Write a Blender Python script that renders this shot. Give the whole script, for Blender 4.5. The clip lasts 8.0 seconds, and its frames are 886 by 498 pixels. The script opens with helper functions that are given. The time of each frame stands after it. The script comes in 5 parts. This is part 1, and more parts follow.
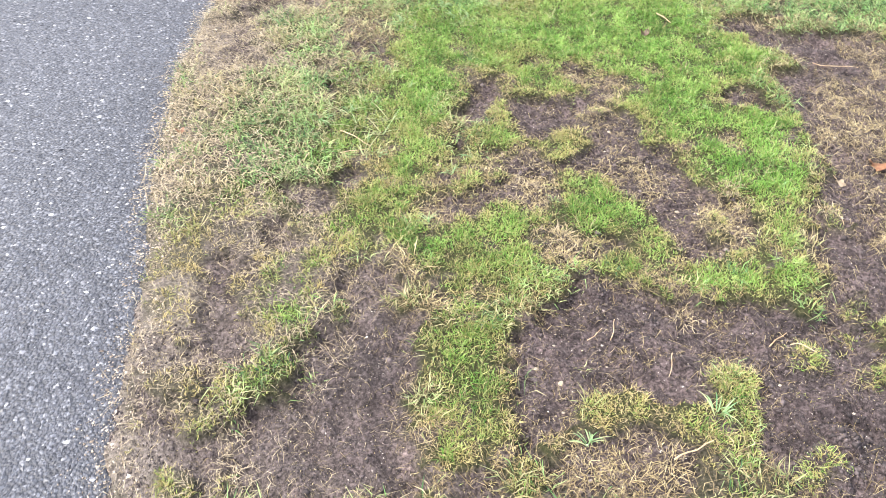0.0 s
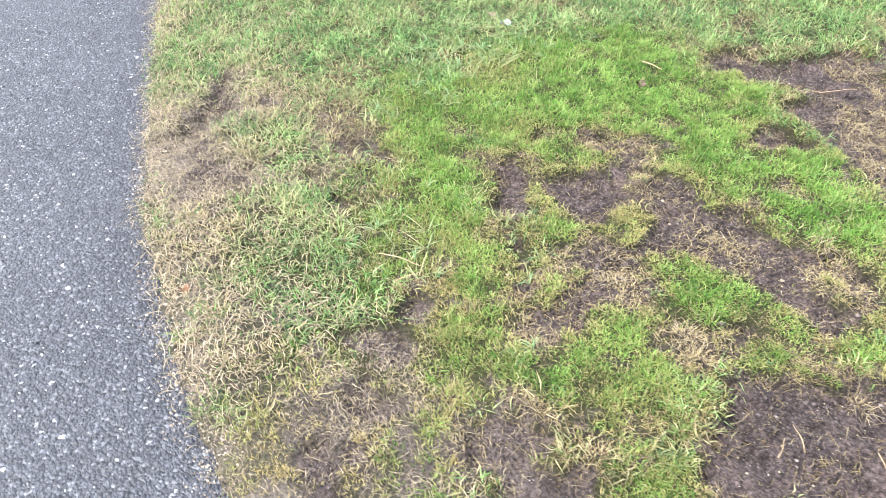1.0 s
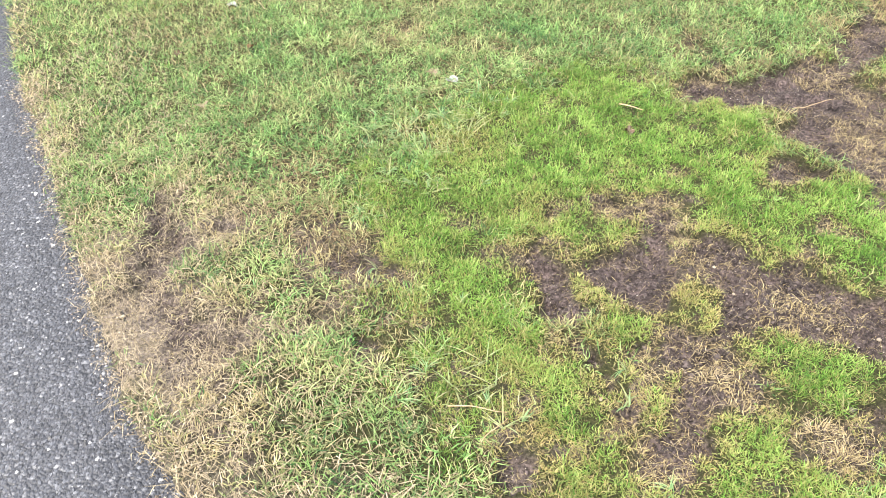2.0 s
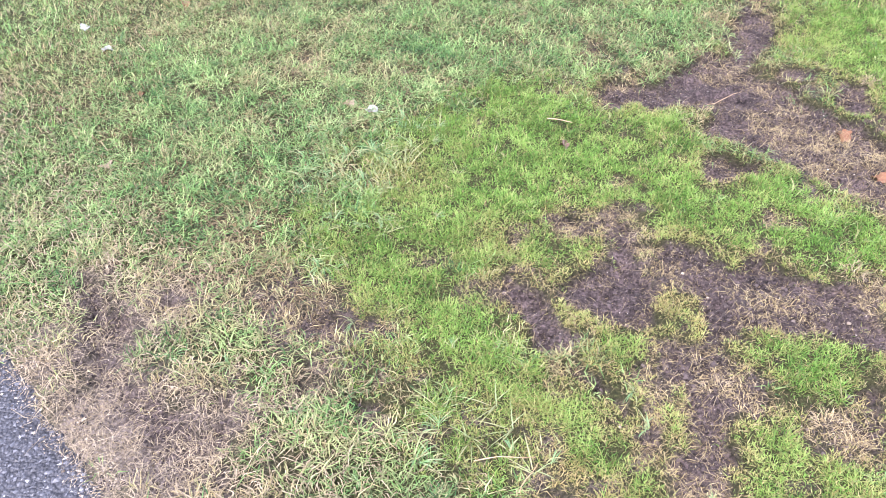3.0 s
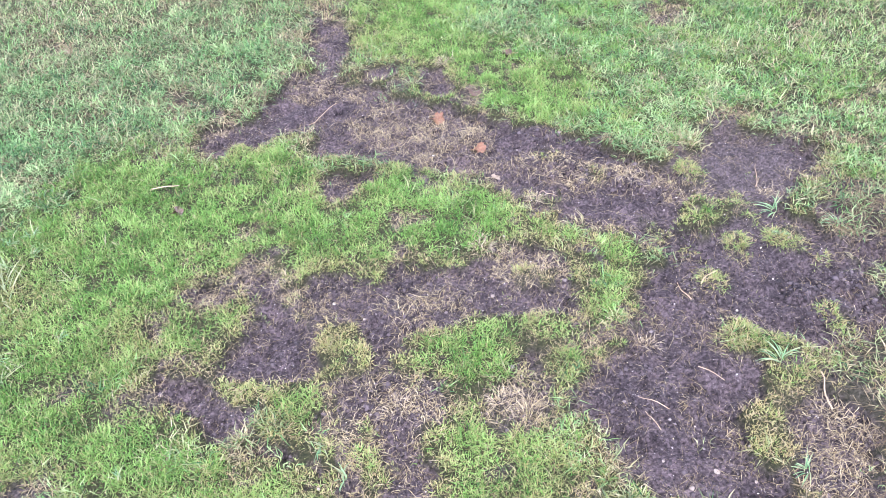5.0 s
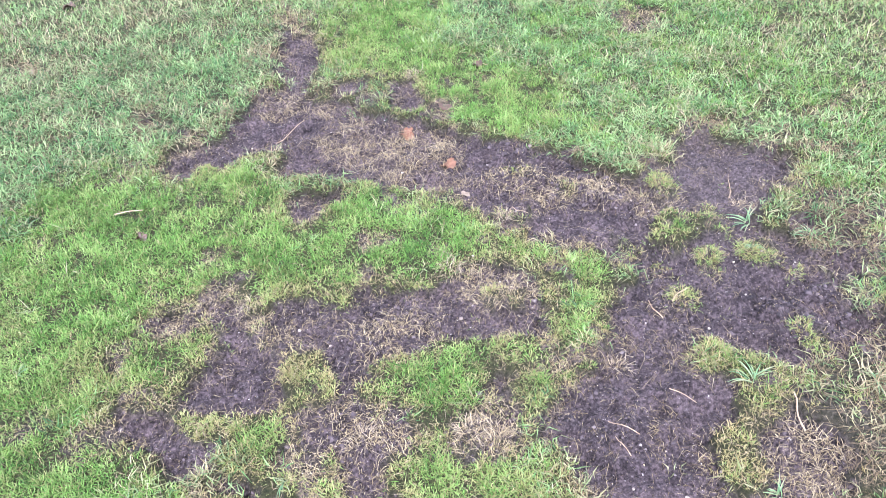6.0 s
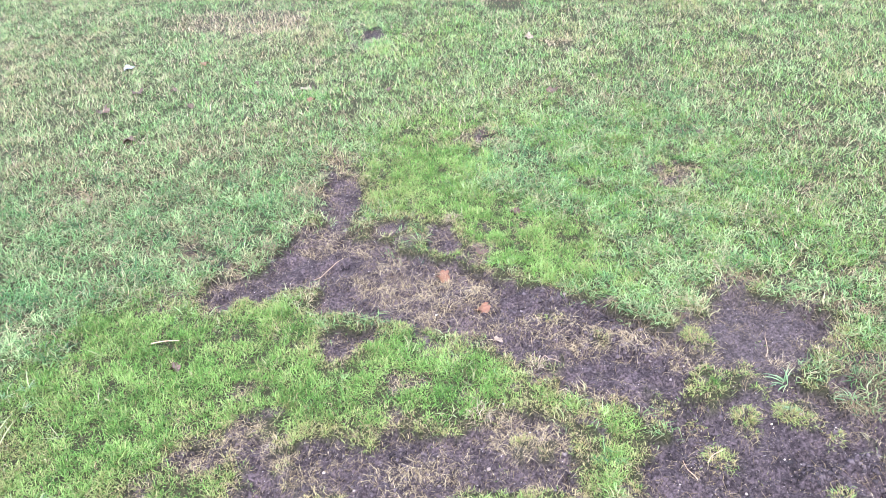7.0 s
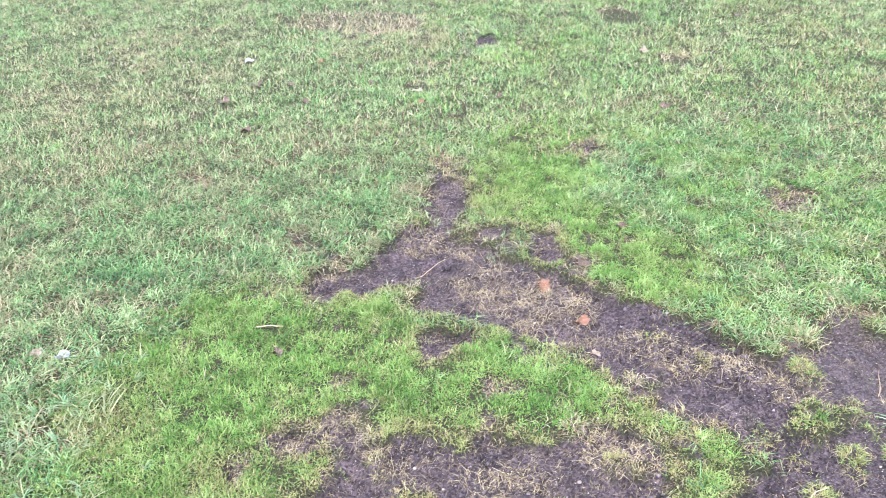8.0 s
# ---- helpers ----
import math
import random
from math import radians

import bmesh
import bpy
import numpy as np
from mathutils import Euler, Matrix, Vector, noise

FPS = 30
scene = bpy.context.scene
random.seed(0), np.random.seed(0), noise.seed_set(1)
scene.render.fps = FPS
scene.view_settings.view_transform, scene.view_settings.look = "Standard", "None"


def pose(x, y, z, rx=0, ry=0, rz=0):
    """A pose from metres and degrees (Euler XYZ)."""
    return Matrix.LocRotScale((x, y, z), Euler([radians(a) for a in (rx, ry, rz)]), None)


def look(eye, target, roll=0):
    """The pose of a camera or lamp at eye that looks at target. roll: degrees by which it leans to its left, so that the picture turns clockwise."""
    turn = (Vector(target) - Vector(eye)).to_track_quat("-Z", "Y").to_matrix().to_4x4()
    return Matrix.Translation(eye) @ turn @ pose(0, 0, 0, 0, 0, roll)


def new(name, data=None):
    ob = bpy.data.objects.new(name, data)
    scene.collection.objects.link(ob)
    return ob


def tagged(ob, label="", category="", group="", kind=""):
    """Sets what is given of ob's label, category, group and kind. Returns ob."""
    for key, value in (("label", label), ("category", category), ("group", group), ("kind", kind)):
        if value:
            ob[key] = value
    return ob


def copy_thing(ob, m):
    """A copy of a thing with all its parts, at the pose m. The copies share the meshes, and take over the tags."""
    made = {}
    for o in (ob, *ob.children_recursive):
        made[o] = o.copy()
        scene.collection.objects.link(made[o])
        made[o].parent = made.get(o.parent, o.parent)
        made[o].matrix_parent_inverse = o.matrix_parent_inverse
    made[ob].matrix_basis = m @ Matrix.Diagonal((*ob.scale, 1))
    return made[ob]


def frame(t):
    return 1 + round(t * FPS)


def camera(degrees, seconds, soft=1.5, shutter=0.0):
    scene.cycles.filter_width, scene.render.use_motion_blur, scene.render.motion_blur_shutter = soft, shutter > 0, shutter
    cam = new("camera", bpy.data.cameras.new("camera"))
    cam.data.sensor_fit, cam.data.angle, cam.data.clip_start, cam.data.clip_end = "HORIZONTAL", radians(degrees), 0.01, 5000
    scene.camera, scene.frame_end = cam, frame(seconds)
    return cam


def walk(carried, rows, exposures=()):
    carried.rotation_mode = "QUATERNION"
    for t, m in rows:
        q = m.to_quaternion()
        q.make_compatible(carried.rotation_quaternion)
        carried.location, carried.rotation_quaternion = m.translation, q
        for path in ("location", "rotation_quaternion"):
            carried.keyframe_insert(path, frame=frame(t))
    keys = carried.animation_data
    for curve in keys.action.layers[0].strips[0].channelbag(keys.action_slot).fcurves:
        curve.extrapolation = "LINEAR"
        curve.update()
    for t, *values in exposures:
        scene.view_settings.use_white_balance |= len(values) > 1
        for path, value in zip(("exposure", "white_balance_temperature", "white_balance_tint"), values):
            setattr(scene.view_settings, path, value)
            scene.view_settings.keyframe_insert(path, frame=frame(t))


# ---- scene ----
cam = camera(55.9, 8.0, soft=0.85, shutter=0.14)
PATH = [
    (0, (1.926, 0.401, 1.531), (0.667, 1.217, 0.208), -1.0),
    (0.5, (1.502, 0.254, 1.493), (0.482, 1.298, 0.126), -0.2),
    (1, (1.15, 0.178, 1.497), (0.107, 1.32, 0.228), -2.2),
    (1.5, (0.749, 0.249, 1.503), (-0.196, 1.456, 0.217), -5.0),
    (1.7, (0.629, 0.279, 1.522), (-0.238, 1.546, 0.24), -5.0),
    (2.8, (0.056, 0.298, 1.633), (-0.373, 1.737, 0.311), -3.3),
    (3, (0.055, 0.302, 1.629), (-0.33, 1.757, 0.312), -3.3),
    (3.5, (0.09, 0.327, 1.631), (-0.105, 1.832, 0.328), -3.9),
    (4, (0.149, 0.381, 1.633), (0.207, 1.904, 0.338), -4.1),
    (4.5, (0.186, 0.422, 1.631), (0.418, 1.913, 0.319), -4.3),
    (4.7, (0.195, 0.434, 1.634), (0.489, 1.908, 0.314), -4.1),
    (5.8, (0.303, 0.486, 1.652), (0.653, 1.905, 0.287), -6.1),
    (6, (0.317, 0.501, 1.652), (0.654, 1.947, 0.312), -6.2),
    (6.5, (0.338, 0.521, 1.663), (0.657, 2.077, 0.449), -5.9),
    (7, (0.324, 0.51, 1.685), (0.653, 2.16, 0.603), -4.7),
    (7.5, (0.322, 0.498, 1.695), (0.604, 2.191, 0.668), -4.3),
    (8, (0.274, 0.504, 1.689), (0.396, 2.199, 0.635), -4.1),
]
EXPOSURES = [(0.0, 1.62, 6650, 10), (0.5, 1.55, 6450, 9), (1.0, 1.6, 6450, 8), (1.7, 1.55, 7200, 6), (2.8, 1.48, 6300, 20), (3.8, 1.5, 5650, 28), (4.5, 1.46, 5450, 26), (6.0, 1.5, 5450, 24), (8.0, 1.58, 5550, 21)]
walk(cam, [(t, look(eye, target, roll)) for t, eye, target, roll in PATH], EXPOSURES)

# ---- daylight: a bright overcast sky, with a wide weak sun behind the cloud ----
SUN_UP, SUN_ROUND = radians(55), radians(200)
world = bpy.data.worlds.new("overcast_sky")
scene.world = world
world.use_nodes = True
wn, wl = world.node_tree.nodes, world.node_tree.links
sky = wn.new("ShaderNodeTexSky")
sky.sky_type, sky.sun_disc = "NISHITA", False
sky.sun_elevation, sky.sun_rotation = SUN_UP, SUN_ROUND
sky.air_density, sky.dust_density, sky.ozone_density = 1.0, 6.0, 1.0
cloud = wn.new("ShaderNodeMixRGB")
cloud.inputs[0].default_value = 0.55
cloud.inputs[2].default_value = (9.0, 9.5, 11.0, 1)
wl.new(sky.outputs[0], cloud.inputs[1])
wl.new(cloud.outputs[0], wn["Background"].inputs[0])
wn["Background"].inputs[1].default_value = 0.1

sun_data = bpy.data.lights.new("sun", "SUN")
sun_data.energy, sun_data.angle, sun_data.color = 3.1, radians(12), (1.0, 0.97, 0.92)
sun = new("sun", sun_data)
toward = Vector((math.sin(SUN_ROUND) * math.cos(SUN_UP), math.cos(SUN_ROUND) * math.cos(SUN_UP), math.sin(SUN_UP)))
sun.matrix_world = look(toward * 50, (0, 0, 0))


# ---- materials ----
def material(name):
    mat = bpy.data.materials.new(name)
    mat.use_nodes = True
    nodes = mat.node_tree.nodes
    return mat, nodes, mat.node_tree.links, nodes["Principled BSDF"]


def ramp(nodes, links, source, stops):
    node = nodes.new("ShaderNodeValToRGB")
    while len(node.color_ramp.elements) < len(stops):
        node.color_ramp.elements.new(0.5)
    for element, (place, colour) in zip(node.color_ramp.elements, stops):
        element.position, element.color = place, (*colour, 1)
    links.new(source, node.inputs[0])
    return node.outputs[0]


def noise_of(nodes, links, scale, detail=4, rough=0.6, where=None):
    node = nodes.new("ShaderNodeTexNoise")
    node.inputs["Scale"].default_value, node.inputs["Detail"].default_value = scale, detail
    node.inputs["Roughness"].default_value = rough
    if where is None:
        where = nodes.new("ShaderNodeTexCoord").outputs["Object"]
    links.new(where, node.inputs["Vector"])
    return node.outputs[0]


def mixed(nodes, links, factor, a, b, way="MIX"):
    node = nodes.new("ShaderNodeMixRGB")
    node.blend_type = way
    for socket, value in zip(node.inputs, (factor, a, b)):
        if isinstance(value, (int, float)):
            socket.default_value = value
        elif isinstance(value, tuple):
            socket.default_value = (*value, 1)
        else:
            links.new(value, socket)
    return node.outputs[0]


def sums(nodes, links, how, a, b):
    node = nodes.new("ShaderNodeMath")
    node.operation = how
    for socket, value in zip(node.inputs, (a, b)):
        if isinstance(value, (int, float)):
            socket.default_value = value
        else:
            links.new(value, socket)
    return node.outputs[0]


def relief(nodes, links, bsdf, height, strength, distance):
    bump = nodes.new("ShaderNodeBump")
    bump.inputs["Strength"].default_value, bump.inputs["Distance"].default_value = strength, distance
    links.new(height, bump.inputs["Height"])
    links.new(bump.outputs[0], bsdf.inputs["Normal"])


def grass_material(name, greens, dry, gloss=0.45, thin=0.35):
    """Blades: hue by island and by slow patches, dried out by the blade's own 'dry' value."""
    mat, nodes, links, bsdf = material(name)
    island = nodes.new("ShaderNodeNewGeometry").outputs["Random Per Island"]
    patches = noise_of(nodes, links, 5.0, 3)
    clump = nodes.new("ShaderNodeAttribute")
    clump.attribute_name = "tone"
    pick = sums(nodes, links, "ADD", sums(nodes, links, "MULTIPLY", island, 0.3), sums(nodes, links, "MULTIPLY", patches, 0.25))
    pick = sums(nodes, links, "ADD", pick, sums(nodes, links, "MULTIPLY", clump.outputs["Fac"], 0.62))
    pick = sums(nodes, links, "SUBTRACT", pick, 0.13)
    green = ramp(nodes, links, pick, [(0.17, greens[0]), (0.52, greens[1]), (0.88, greens[2])])
    attribute = nodes.new("ShaderNodeAttribute")
    attribute.attribute_name = "dry"
    straw = mixed(nodes, links, island, dry[0], dry[1])
    colour = mixed(nodes, links, attribute.outputs["Fac"], green, straw)
    links.new(colour, bsdf.inputs["Base Color"])
    bsdf.inputs["Roughness"].default_value = gloss
    bsdf.inputs["Specular IOR Level"].default_value = 0.28
    through_light = nodes.new("ShaderNodeBsdfTranslucent")
    links.new(colour, through_light.inputs[0])
    blend = nodes.new("ShaderNodeMixShader")
    blend.inputs[0].default_value = thin
    links.new(bsdf.outputs[0], blend.inputs[1])
    links.new(through_light.outputs[0], blend.inputs[2])
    links.new(blend.outputs[0], nodes["Material Output"].inputs[0])
    return mat


LUSH = grass_material("fine_green_blades", ((0.040, 0.125, 0.016), (0.158, 0.316, 0.058), (0.315, 0.46, 0.135)), ((0.25, 0.20, 0.075), (0.44, 0.365, 0.18)), 0.5, 0.22)
COARSE = grass_material("coarse_green_blades", ((0.026, 0.09, 0.032), (0.150, 0.298, 0.088), (0.42, 0.545, 0.235)), ((0.25, 0.205, 0.10), (0.47, 0.40, 0.24)), 0.45, 0.2)
STRAW = grass_material("dead_blades", ((0.15, 0.108, 0.054), (0.37, 0.30, 0.155), (0.66, 0.57, 0.335)), ((0.20, 0.16, 0.105), (0.48, 0.41, 0.295)), 0.6, 0.15)
WEED = grass_material("weed_blades", ((0.10, 0.24, 0.11), (0.19, 0.34, 0.15), (0.36, 0.50, 0.27)), ((0.29, 0.30, 0.15), (0.46, 0.44, 0.26)), 0.42, 0.2)


def ground_material():
    """Dark loam where the attribute 'bare' is one, matted brown-green thatch elsewhere."""
    mat, nodes, links, bsdf = material("loam_thatch_and_far_lawn")
    where = nodes.new("ShaderNodeTexCoord").outputs["Object"]
    broad, grain, fine = (noise_of(nodes, links, s, d, 0.65, where) for s, d in ((3.5, 4), (110, 8), (420, 4)))
    # The dark end at low grain paints the shade of small pits into the loam.
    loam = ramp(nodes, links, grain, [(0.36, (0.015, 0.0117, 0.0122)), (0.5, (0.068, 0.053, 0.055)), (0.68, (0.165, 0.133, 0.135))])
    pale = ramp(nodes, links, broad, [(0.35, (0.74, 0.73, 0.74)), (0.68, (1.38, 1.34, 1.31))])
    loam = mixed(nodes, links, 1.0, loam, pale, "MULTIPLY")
    # Broader dark blotches put the shade of hollows into the soil colour.
    damp_and_shade = ramp(nodes, links, noise_of(nodes, links, 19, 6, 0.65, where), [(0.36, (0.42, 0.40, 0.40)), (0.50, (0.92, 0.92, 0.92)), (0.66, (1.35, 1.33, 1.32))])
    loam = mixed(nodes, links, 1.0, loam, damp_and_shade, "MULTIPLY")
    crumbs = ramp(nodes, links, fine, [(0.60, (0, 0, 0)), (0.67, (1, 1, 1))])
    loam = mixed(nodes, links, sums(nodes, links, "MULTIPLY", crumbs, 0.35), loam, (0.30, 0.25, 0.235))
    thatch = ramp(nodes, links, grain, [(0.3, (0.014, 0.018, 0.006)), (0.5, (0.038, 0.042, 0.015)), (0.75, (0.11, 0.10, 0.045))])
    far_lawn = ramp(nodes, links, noise_of(nodes, links, 14, 6, 0.7, where), [(0.3, (0.030, 0.052, 0.017)), (0.5, (0.068, 0.104, 0.034)), (0.7, (0.145, 0.170, 0.074))])
    outer = nodes.new("ShaderNodeAttribute")
    outer.attribute_name = "outer"
    thatch = mixed(nodes, links, outer.outputs["Fac"], thatch, far_lawn)
    attribute = nodes.new("ShaderNodeAttribute")
    attribute.attribute_name = "bare"
    sand = ramp(nodes, links, grain, [(0.3, (0.085, 0.071, 0.064)), (0.5, (0.200, 0.169, 0.151)), (0.72, (0.38, 0.335, 0.305))])
    verge_share = nodes.new("ShaderNodeAttribute")
    verge_share.attribute_name = "sandy"
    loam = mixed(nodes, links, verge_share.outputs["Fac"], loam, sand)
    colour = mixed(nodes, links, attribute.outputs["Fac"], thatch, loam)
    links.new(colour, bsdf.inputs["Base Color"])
    bsdf.inputs["Roughness"].default_value = 0.85
    bsdf.inputs["Specular IOR Level"].default_value = 0.25
    lumpy = noise_of(nodes, links, 22, 5, 0.6, where)
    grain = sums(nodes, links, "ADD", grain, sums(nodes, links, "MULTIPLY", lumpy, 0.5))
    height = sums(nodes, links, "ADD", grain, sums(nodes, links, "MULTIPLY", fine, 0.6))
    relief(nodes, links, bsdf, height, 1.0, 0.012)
    return mat


def clod_material():
    mat, nodes, links, bsdf = material("loam_crumbs")
    island = nodes.new("ShaderNodeNewGeometry").outputs["Random Per Island"]
    colour = ramp(nodes, links, island, [(0.0, (0.024, 0.019, 0.0195)), (0.6, (0.066, 0.052, 0.053)), (0.985, (0.125, 0.101, 0.101)), (1.0, (0.24, 0.205, 0.19))])
    links.new(colour, bsdf.inputs["Base Color"])
    bsdf.inputs["Roughness"].default_value = 0.9
    relief(nodes, links, bsdf, noise_of(nodes, links, 300, 3), 0.6, 0.004)
    return mat


def stone_material(name, stops, rough=0.6, by_object=False):
    mat, nodes, links, bsdf = material(name)
    if by_object:
        value = nodes.new("ShaderNodeObjectInfo").outputs["Random"]
    else:
        value = nodes.new("ShaderNodeNewGeometry").outputs["Random Per Island"]
    speck = noise_of(nodes, links, 350, 3)
    colour = mixed(nodes, links, 0.5, ramp(nodes, links, value, stops), ramp(nodes, links, speck, [(0.3, (0.55, 0.55, 0.55)), (0.7, (1.2, 1.2, 1.2))]), "MULTIPLY")
    links.new(colour, bsdf.inputs["Base Color"])
    bsdf.inputs["Roughness"].default_value = rough
    return mat


def asphalt_material():
    mat, nodes, links, bsdf = material("worn_asphalt")
    where = nodes.new("ShaderNodeTexCoord").outputs["Object"]
    cells = []
    for scale in (110, 210):
        cell = nodes.new("ShaderNodeTexVoronoi")
        cell.inputs["Scale"].default_value = scale
        links.new(where, cell.inputs["Vector"])
        cells.append(cell)
    tone = nodes.new("ShaderNodeSeparateColor")
    links.new(cells[0].outputs["Color"], tone.inputs[0])
    stones = ramp(nodes, links, tone.outputs[0], [(0.0, (0.026, 0.028, 0.037)), (0.55, (0.074, 0.080, 0.099)), (0.9, (0.130, 0.138, 0.164)), (1.0, (0.36, 0.37, 0.40))])
    tone_fine = nodes.new("ShaderNodeSeparateColor")
    links.new(cells[1].outputs["Color"], tone_fine.inputs[0])
    sand = ramp(nodes, links, tone_fine.outputs[1], [(0.0, (0.034, 0.037, 0.047)), (1.0, (0.120, 0.128, 0.154))])
    colour = mixed(nodes, links, 0.45, stones, sand)
    pits = ramp(nodes, links, cells[0].outputs["Distance"], [(0.25, (1, 1, 1)), (0.62, (0.45, 0.45, 0.47))])
    colour = mixed(nodes, links, 0.8, colour, pits, "MULTIPLY")
    wear = ramp(nodes, links, noise_of(nodes, links, 2.2, 4, 0.6, where), [(0.3, (0.85, 0.86, 0.88)), (0.7, (1.15, 1.15, 1.15))])
    colour = mixed(nodes, links, 1.0, colour, wear, "MULTIPLY")
    # Here the attribute is real damp along the driveway's edge.
    attribute = nodes.new("ShaderNodeAttribute")
    attribute.attribute_name = "damp_and_shade"
    stain = sums(nodes, links, "MULTIPLY", attribute.outputs["Fac"], noise_of(nodes, links, 9, 4, 0.6, where))
    colour = mixed(nodes, links, stain, colour, mixed(nodes, links, 1.0, colour, (0.42, 0.43, 0.47), "MULTIPLY"))
    links.new(colour, bsdf.inputs["Base Color"])
    bsdf.inputs["Roughness"].default_value = 0.55
    bump = sums(nodes, links, "SUBTRACT", 1.0, cells[0].outputs["Distance"])
    bump = sums(nodes, links, "ADD", bump, sums(nodes, links, "MULTIPLY", cells[1].outputs["Distance"], -0.4))
    relief(nodes, links, bsdf, bump, 0.9, 0.006)
    return mat


def leaf_material(name, dark, light, gloss=0.5):
    mat, nodes, links, bsdf = material(name)
    blotch = noise_of(nodes, links, 60, 4)
    links.new(ramp(nodes, links, blotch, [(0.3, dark), (0.7, light)]), bsdf.inputs["Base Color"])
    bsdf.inputs["Roughness"].default_value = gloss
    relief(nodes, links, bsdf, noise_of(nodes, links, 140, 3), 0.5, 0.002)
    return mat


GROUND, CLOD, ASPHALT = ground_material(), clod_material(), asphalt_material()
GRAVEL = stone_material("soil_grit", [(0.0, (0.22, 0.19, 0.17)), (0.6, (0.42, 0.38, 0.34)), (0.92, (0.70, 0.66, 0.60)), (1.0, (0.75, 0.62, 0.25))])
VERGE = stone_material("verge_grit", [(0.0, (0.12, 0.095, 0.075)), (0.6, (0.30, 0.25, 0.20)), (1.0, (0.55, 0.48, 0.40))], 0.85)
CHIPS = stone_material("asphalt_chips", [(0.0, (0.021, 0.023, 0.031)), (0.55, (0.080, 0.086, 0.106)), (0.95, (0.150, 0.159, 0.188)), (1.0, (0.50, 0.51, 0.54))], 0.5)
PEBBLE = stone_material("pale_stone", [(0.0, (0.22, 0.18, 0.14)), (1.0, (0.46, 0.40, 0.32))], 0.55, True)
ORANGE = leaf_material("orange_leaf", (0.13, 0.058, 0.030), (0.215, 0.105, 0.055))
BROWN = leaf_material("brown_leaf", (0.045, 0.029, 0.018), (0.115, 0.070, 0.042))
PALE = leaf_material("bleached_leaf", (0.16, 0.122, 0.08), (0.29, 0.232, 0.16))
SILVER = leaf_material("grey_leaf", (0.20, 0.21, 0.23), (0.40, 0.42, 0.45))
TWIG = leaf_material("dry_twig", (0.24, 0.16, 0.09), (0.52, 0.40, 0.25))

# ---- where things grow: slow random waves, and rounded strokes on the plan ----
rng = np.random.default_rng(7)
TABLE = rng.random((256, 256))


def waves(x, y, size, seed=0, octaves=3):
    """Smooth noise, 0 to 1, with bumps about size metres wide."""
    total, weight, amount = 0, 0, 1.0
    for octave in range(octaves):
        u = np.asarray(x) / size * 2**octave + 17.3 * seed + 5.1 * octave
        v = np.asarray(y) / size * 2**octave + 41.7 * seed + 9.7 * octave
        iu, iv = np.floor(u).astype(int), np.floor(v).astype(int)
        fu, fv = u - iu, v - iv
        fu, fv = fu * fu * (3 - 2 * fu), fv * fv * (3 - 2 * fv)
        a, b = TABLE[iu & 255, iv & 255], TABLE[(iu + 1) & 255, iv & 255]
        c, d = TABLE[iu & 255, (iv + 1) & 255], TABLE[(iu + 1) & 255, (iv + 1) & 255]
        total = total + amount * (a * (1 - fu) * (1 - fv) + b * fu * (1 - fv) + c * (1 - fu) * fv + d * fu * fv)
        weight, amount = weight + amount, amount * 0.55
    return total / weight


def step(value, low, high):
    s = np.clip((value - low) / (high - low), 0, 1)
    return s * s * (3 - 2 * s)


STEP, WEST, EAST, SOUTH, NORTH = 0.01, -4.5, 5.1, -0.6, 9.8
GX, GY = np.meshgrid(np.arange(WEST, EAST, STEP), np.arange(SOUTH, NORTH, STEP), indexing="ij")
WARP = 0.045
BENT_X = GX + WARP * (waves(GX, GY, 0.09, 1) - 0.5) * 2 + 0.034 * (waves(GX, GY, 0.025, 2, 2) - 0.5)
BENT_Y = GY + WARP * (waves(GX, GY, 0.09, 3) - 0.5) * 2 + 0.034 * (waves(GX, GY, 0.025, 4, 2) - 0.5)
FRAYED_X = GX + 0.022 * (waves(GX, GY, 0.07, 1) - 0.5) + 0.022 * (waves(GX, GY, 0.022, 2, 2) - 0.5)
FRAYED_Y = GY + 0.022 * (waves(GX, GY, 0.07, 3) - 0.5) + 0.022 * (waves(GX, GY, 0.022, 4, 2) - 0.5)
FIELD = {kind: np.full(GX.shape, 1.0) for kind in ("soil", "tuft", "straw", "lush", "thin", "yellow", "debris", "clump", "rough")}


def lay(kind, strokes):
    """Lays tapering strokes of (x, y, half width) on the plan: distance to the nearest edge, negative inside."""
    for stroke in strokes:
        for (ax, ay, ar), (bx, by, br) in zip(stroke, stroke[1:] or stroke):
            reach = max(ar, br) + 0.4
            i0, i1 = (int(np.clip((v - WEST) / STEP, 0, GX.shape[0])) for v in (min(ax, bx) - reach, max(ax, bx) + reach))
            j0, j1 = (int(np.clip((v - SOUTH) / STEP, 0, GX.shape[1])) for v in (min(ay, by) - reach, max(ay, by) + reach))
            px, py = BENT_X[i0:i1, j0:j1], BENT_Y[i0:i1, j0:j1]
            dx, dy = bx - ax, by - ay
            h = np.clip(((px - ax) * dx + (py - ay) * dy) / max(dx * dx + dy * dy, 1e-9), 0, 1)
            gap = np.hypot(px - ax - h * dx, py - ay - h * dy) - (ar + h * (br - ar))
            part_of = FIELD[kind][i0:i1, j0:j1]
            np.minimum(part_of, gap, out=part_of)


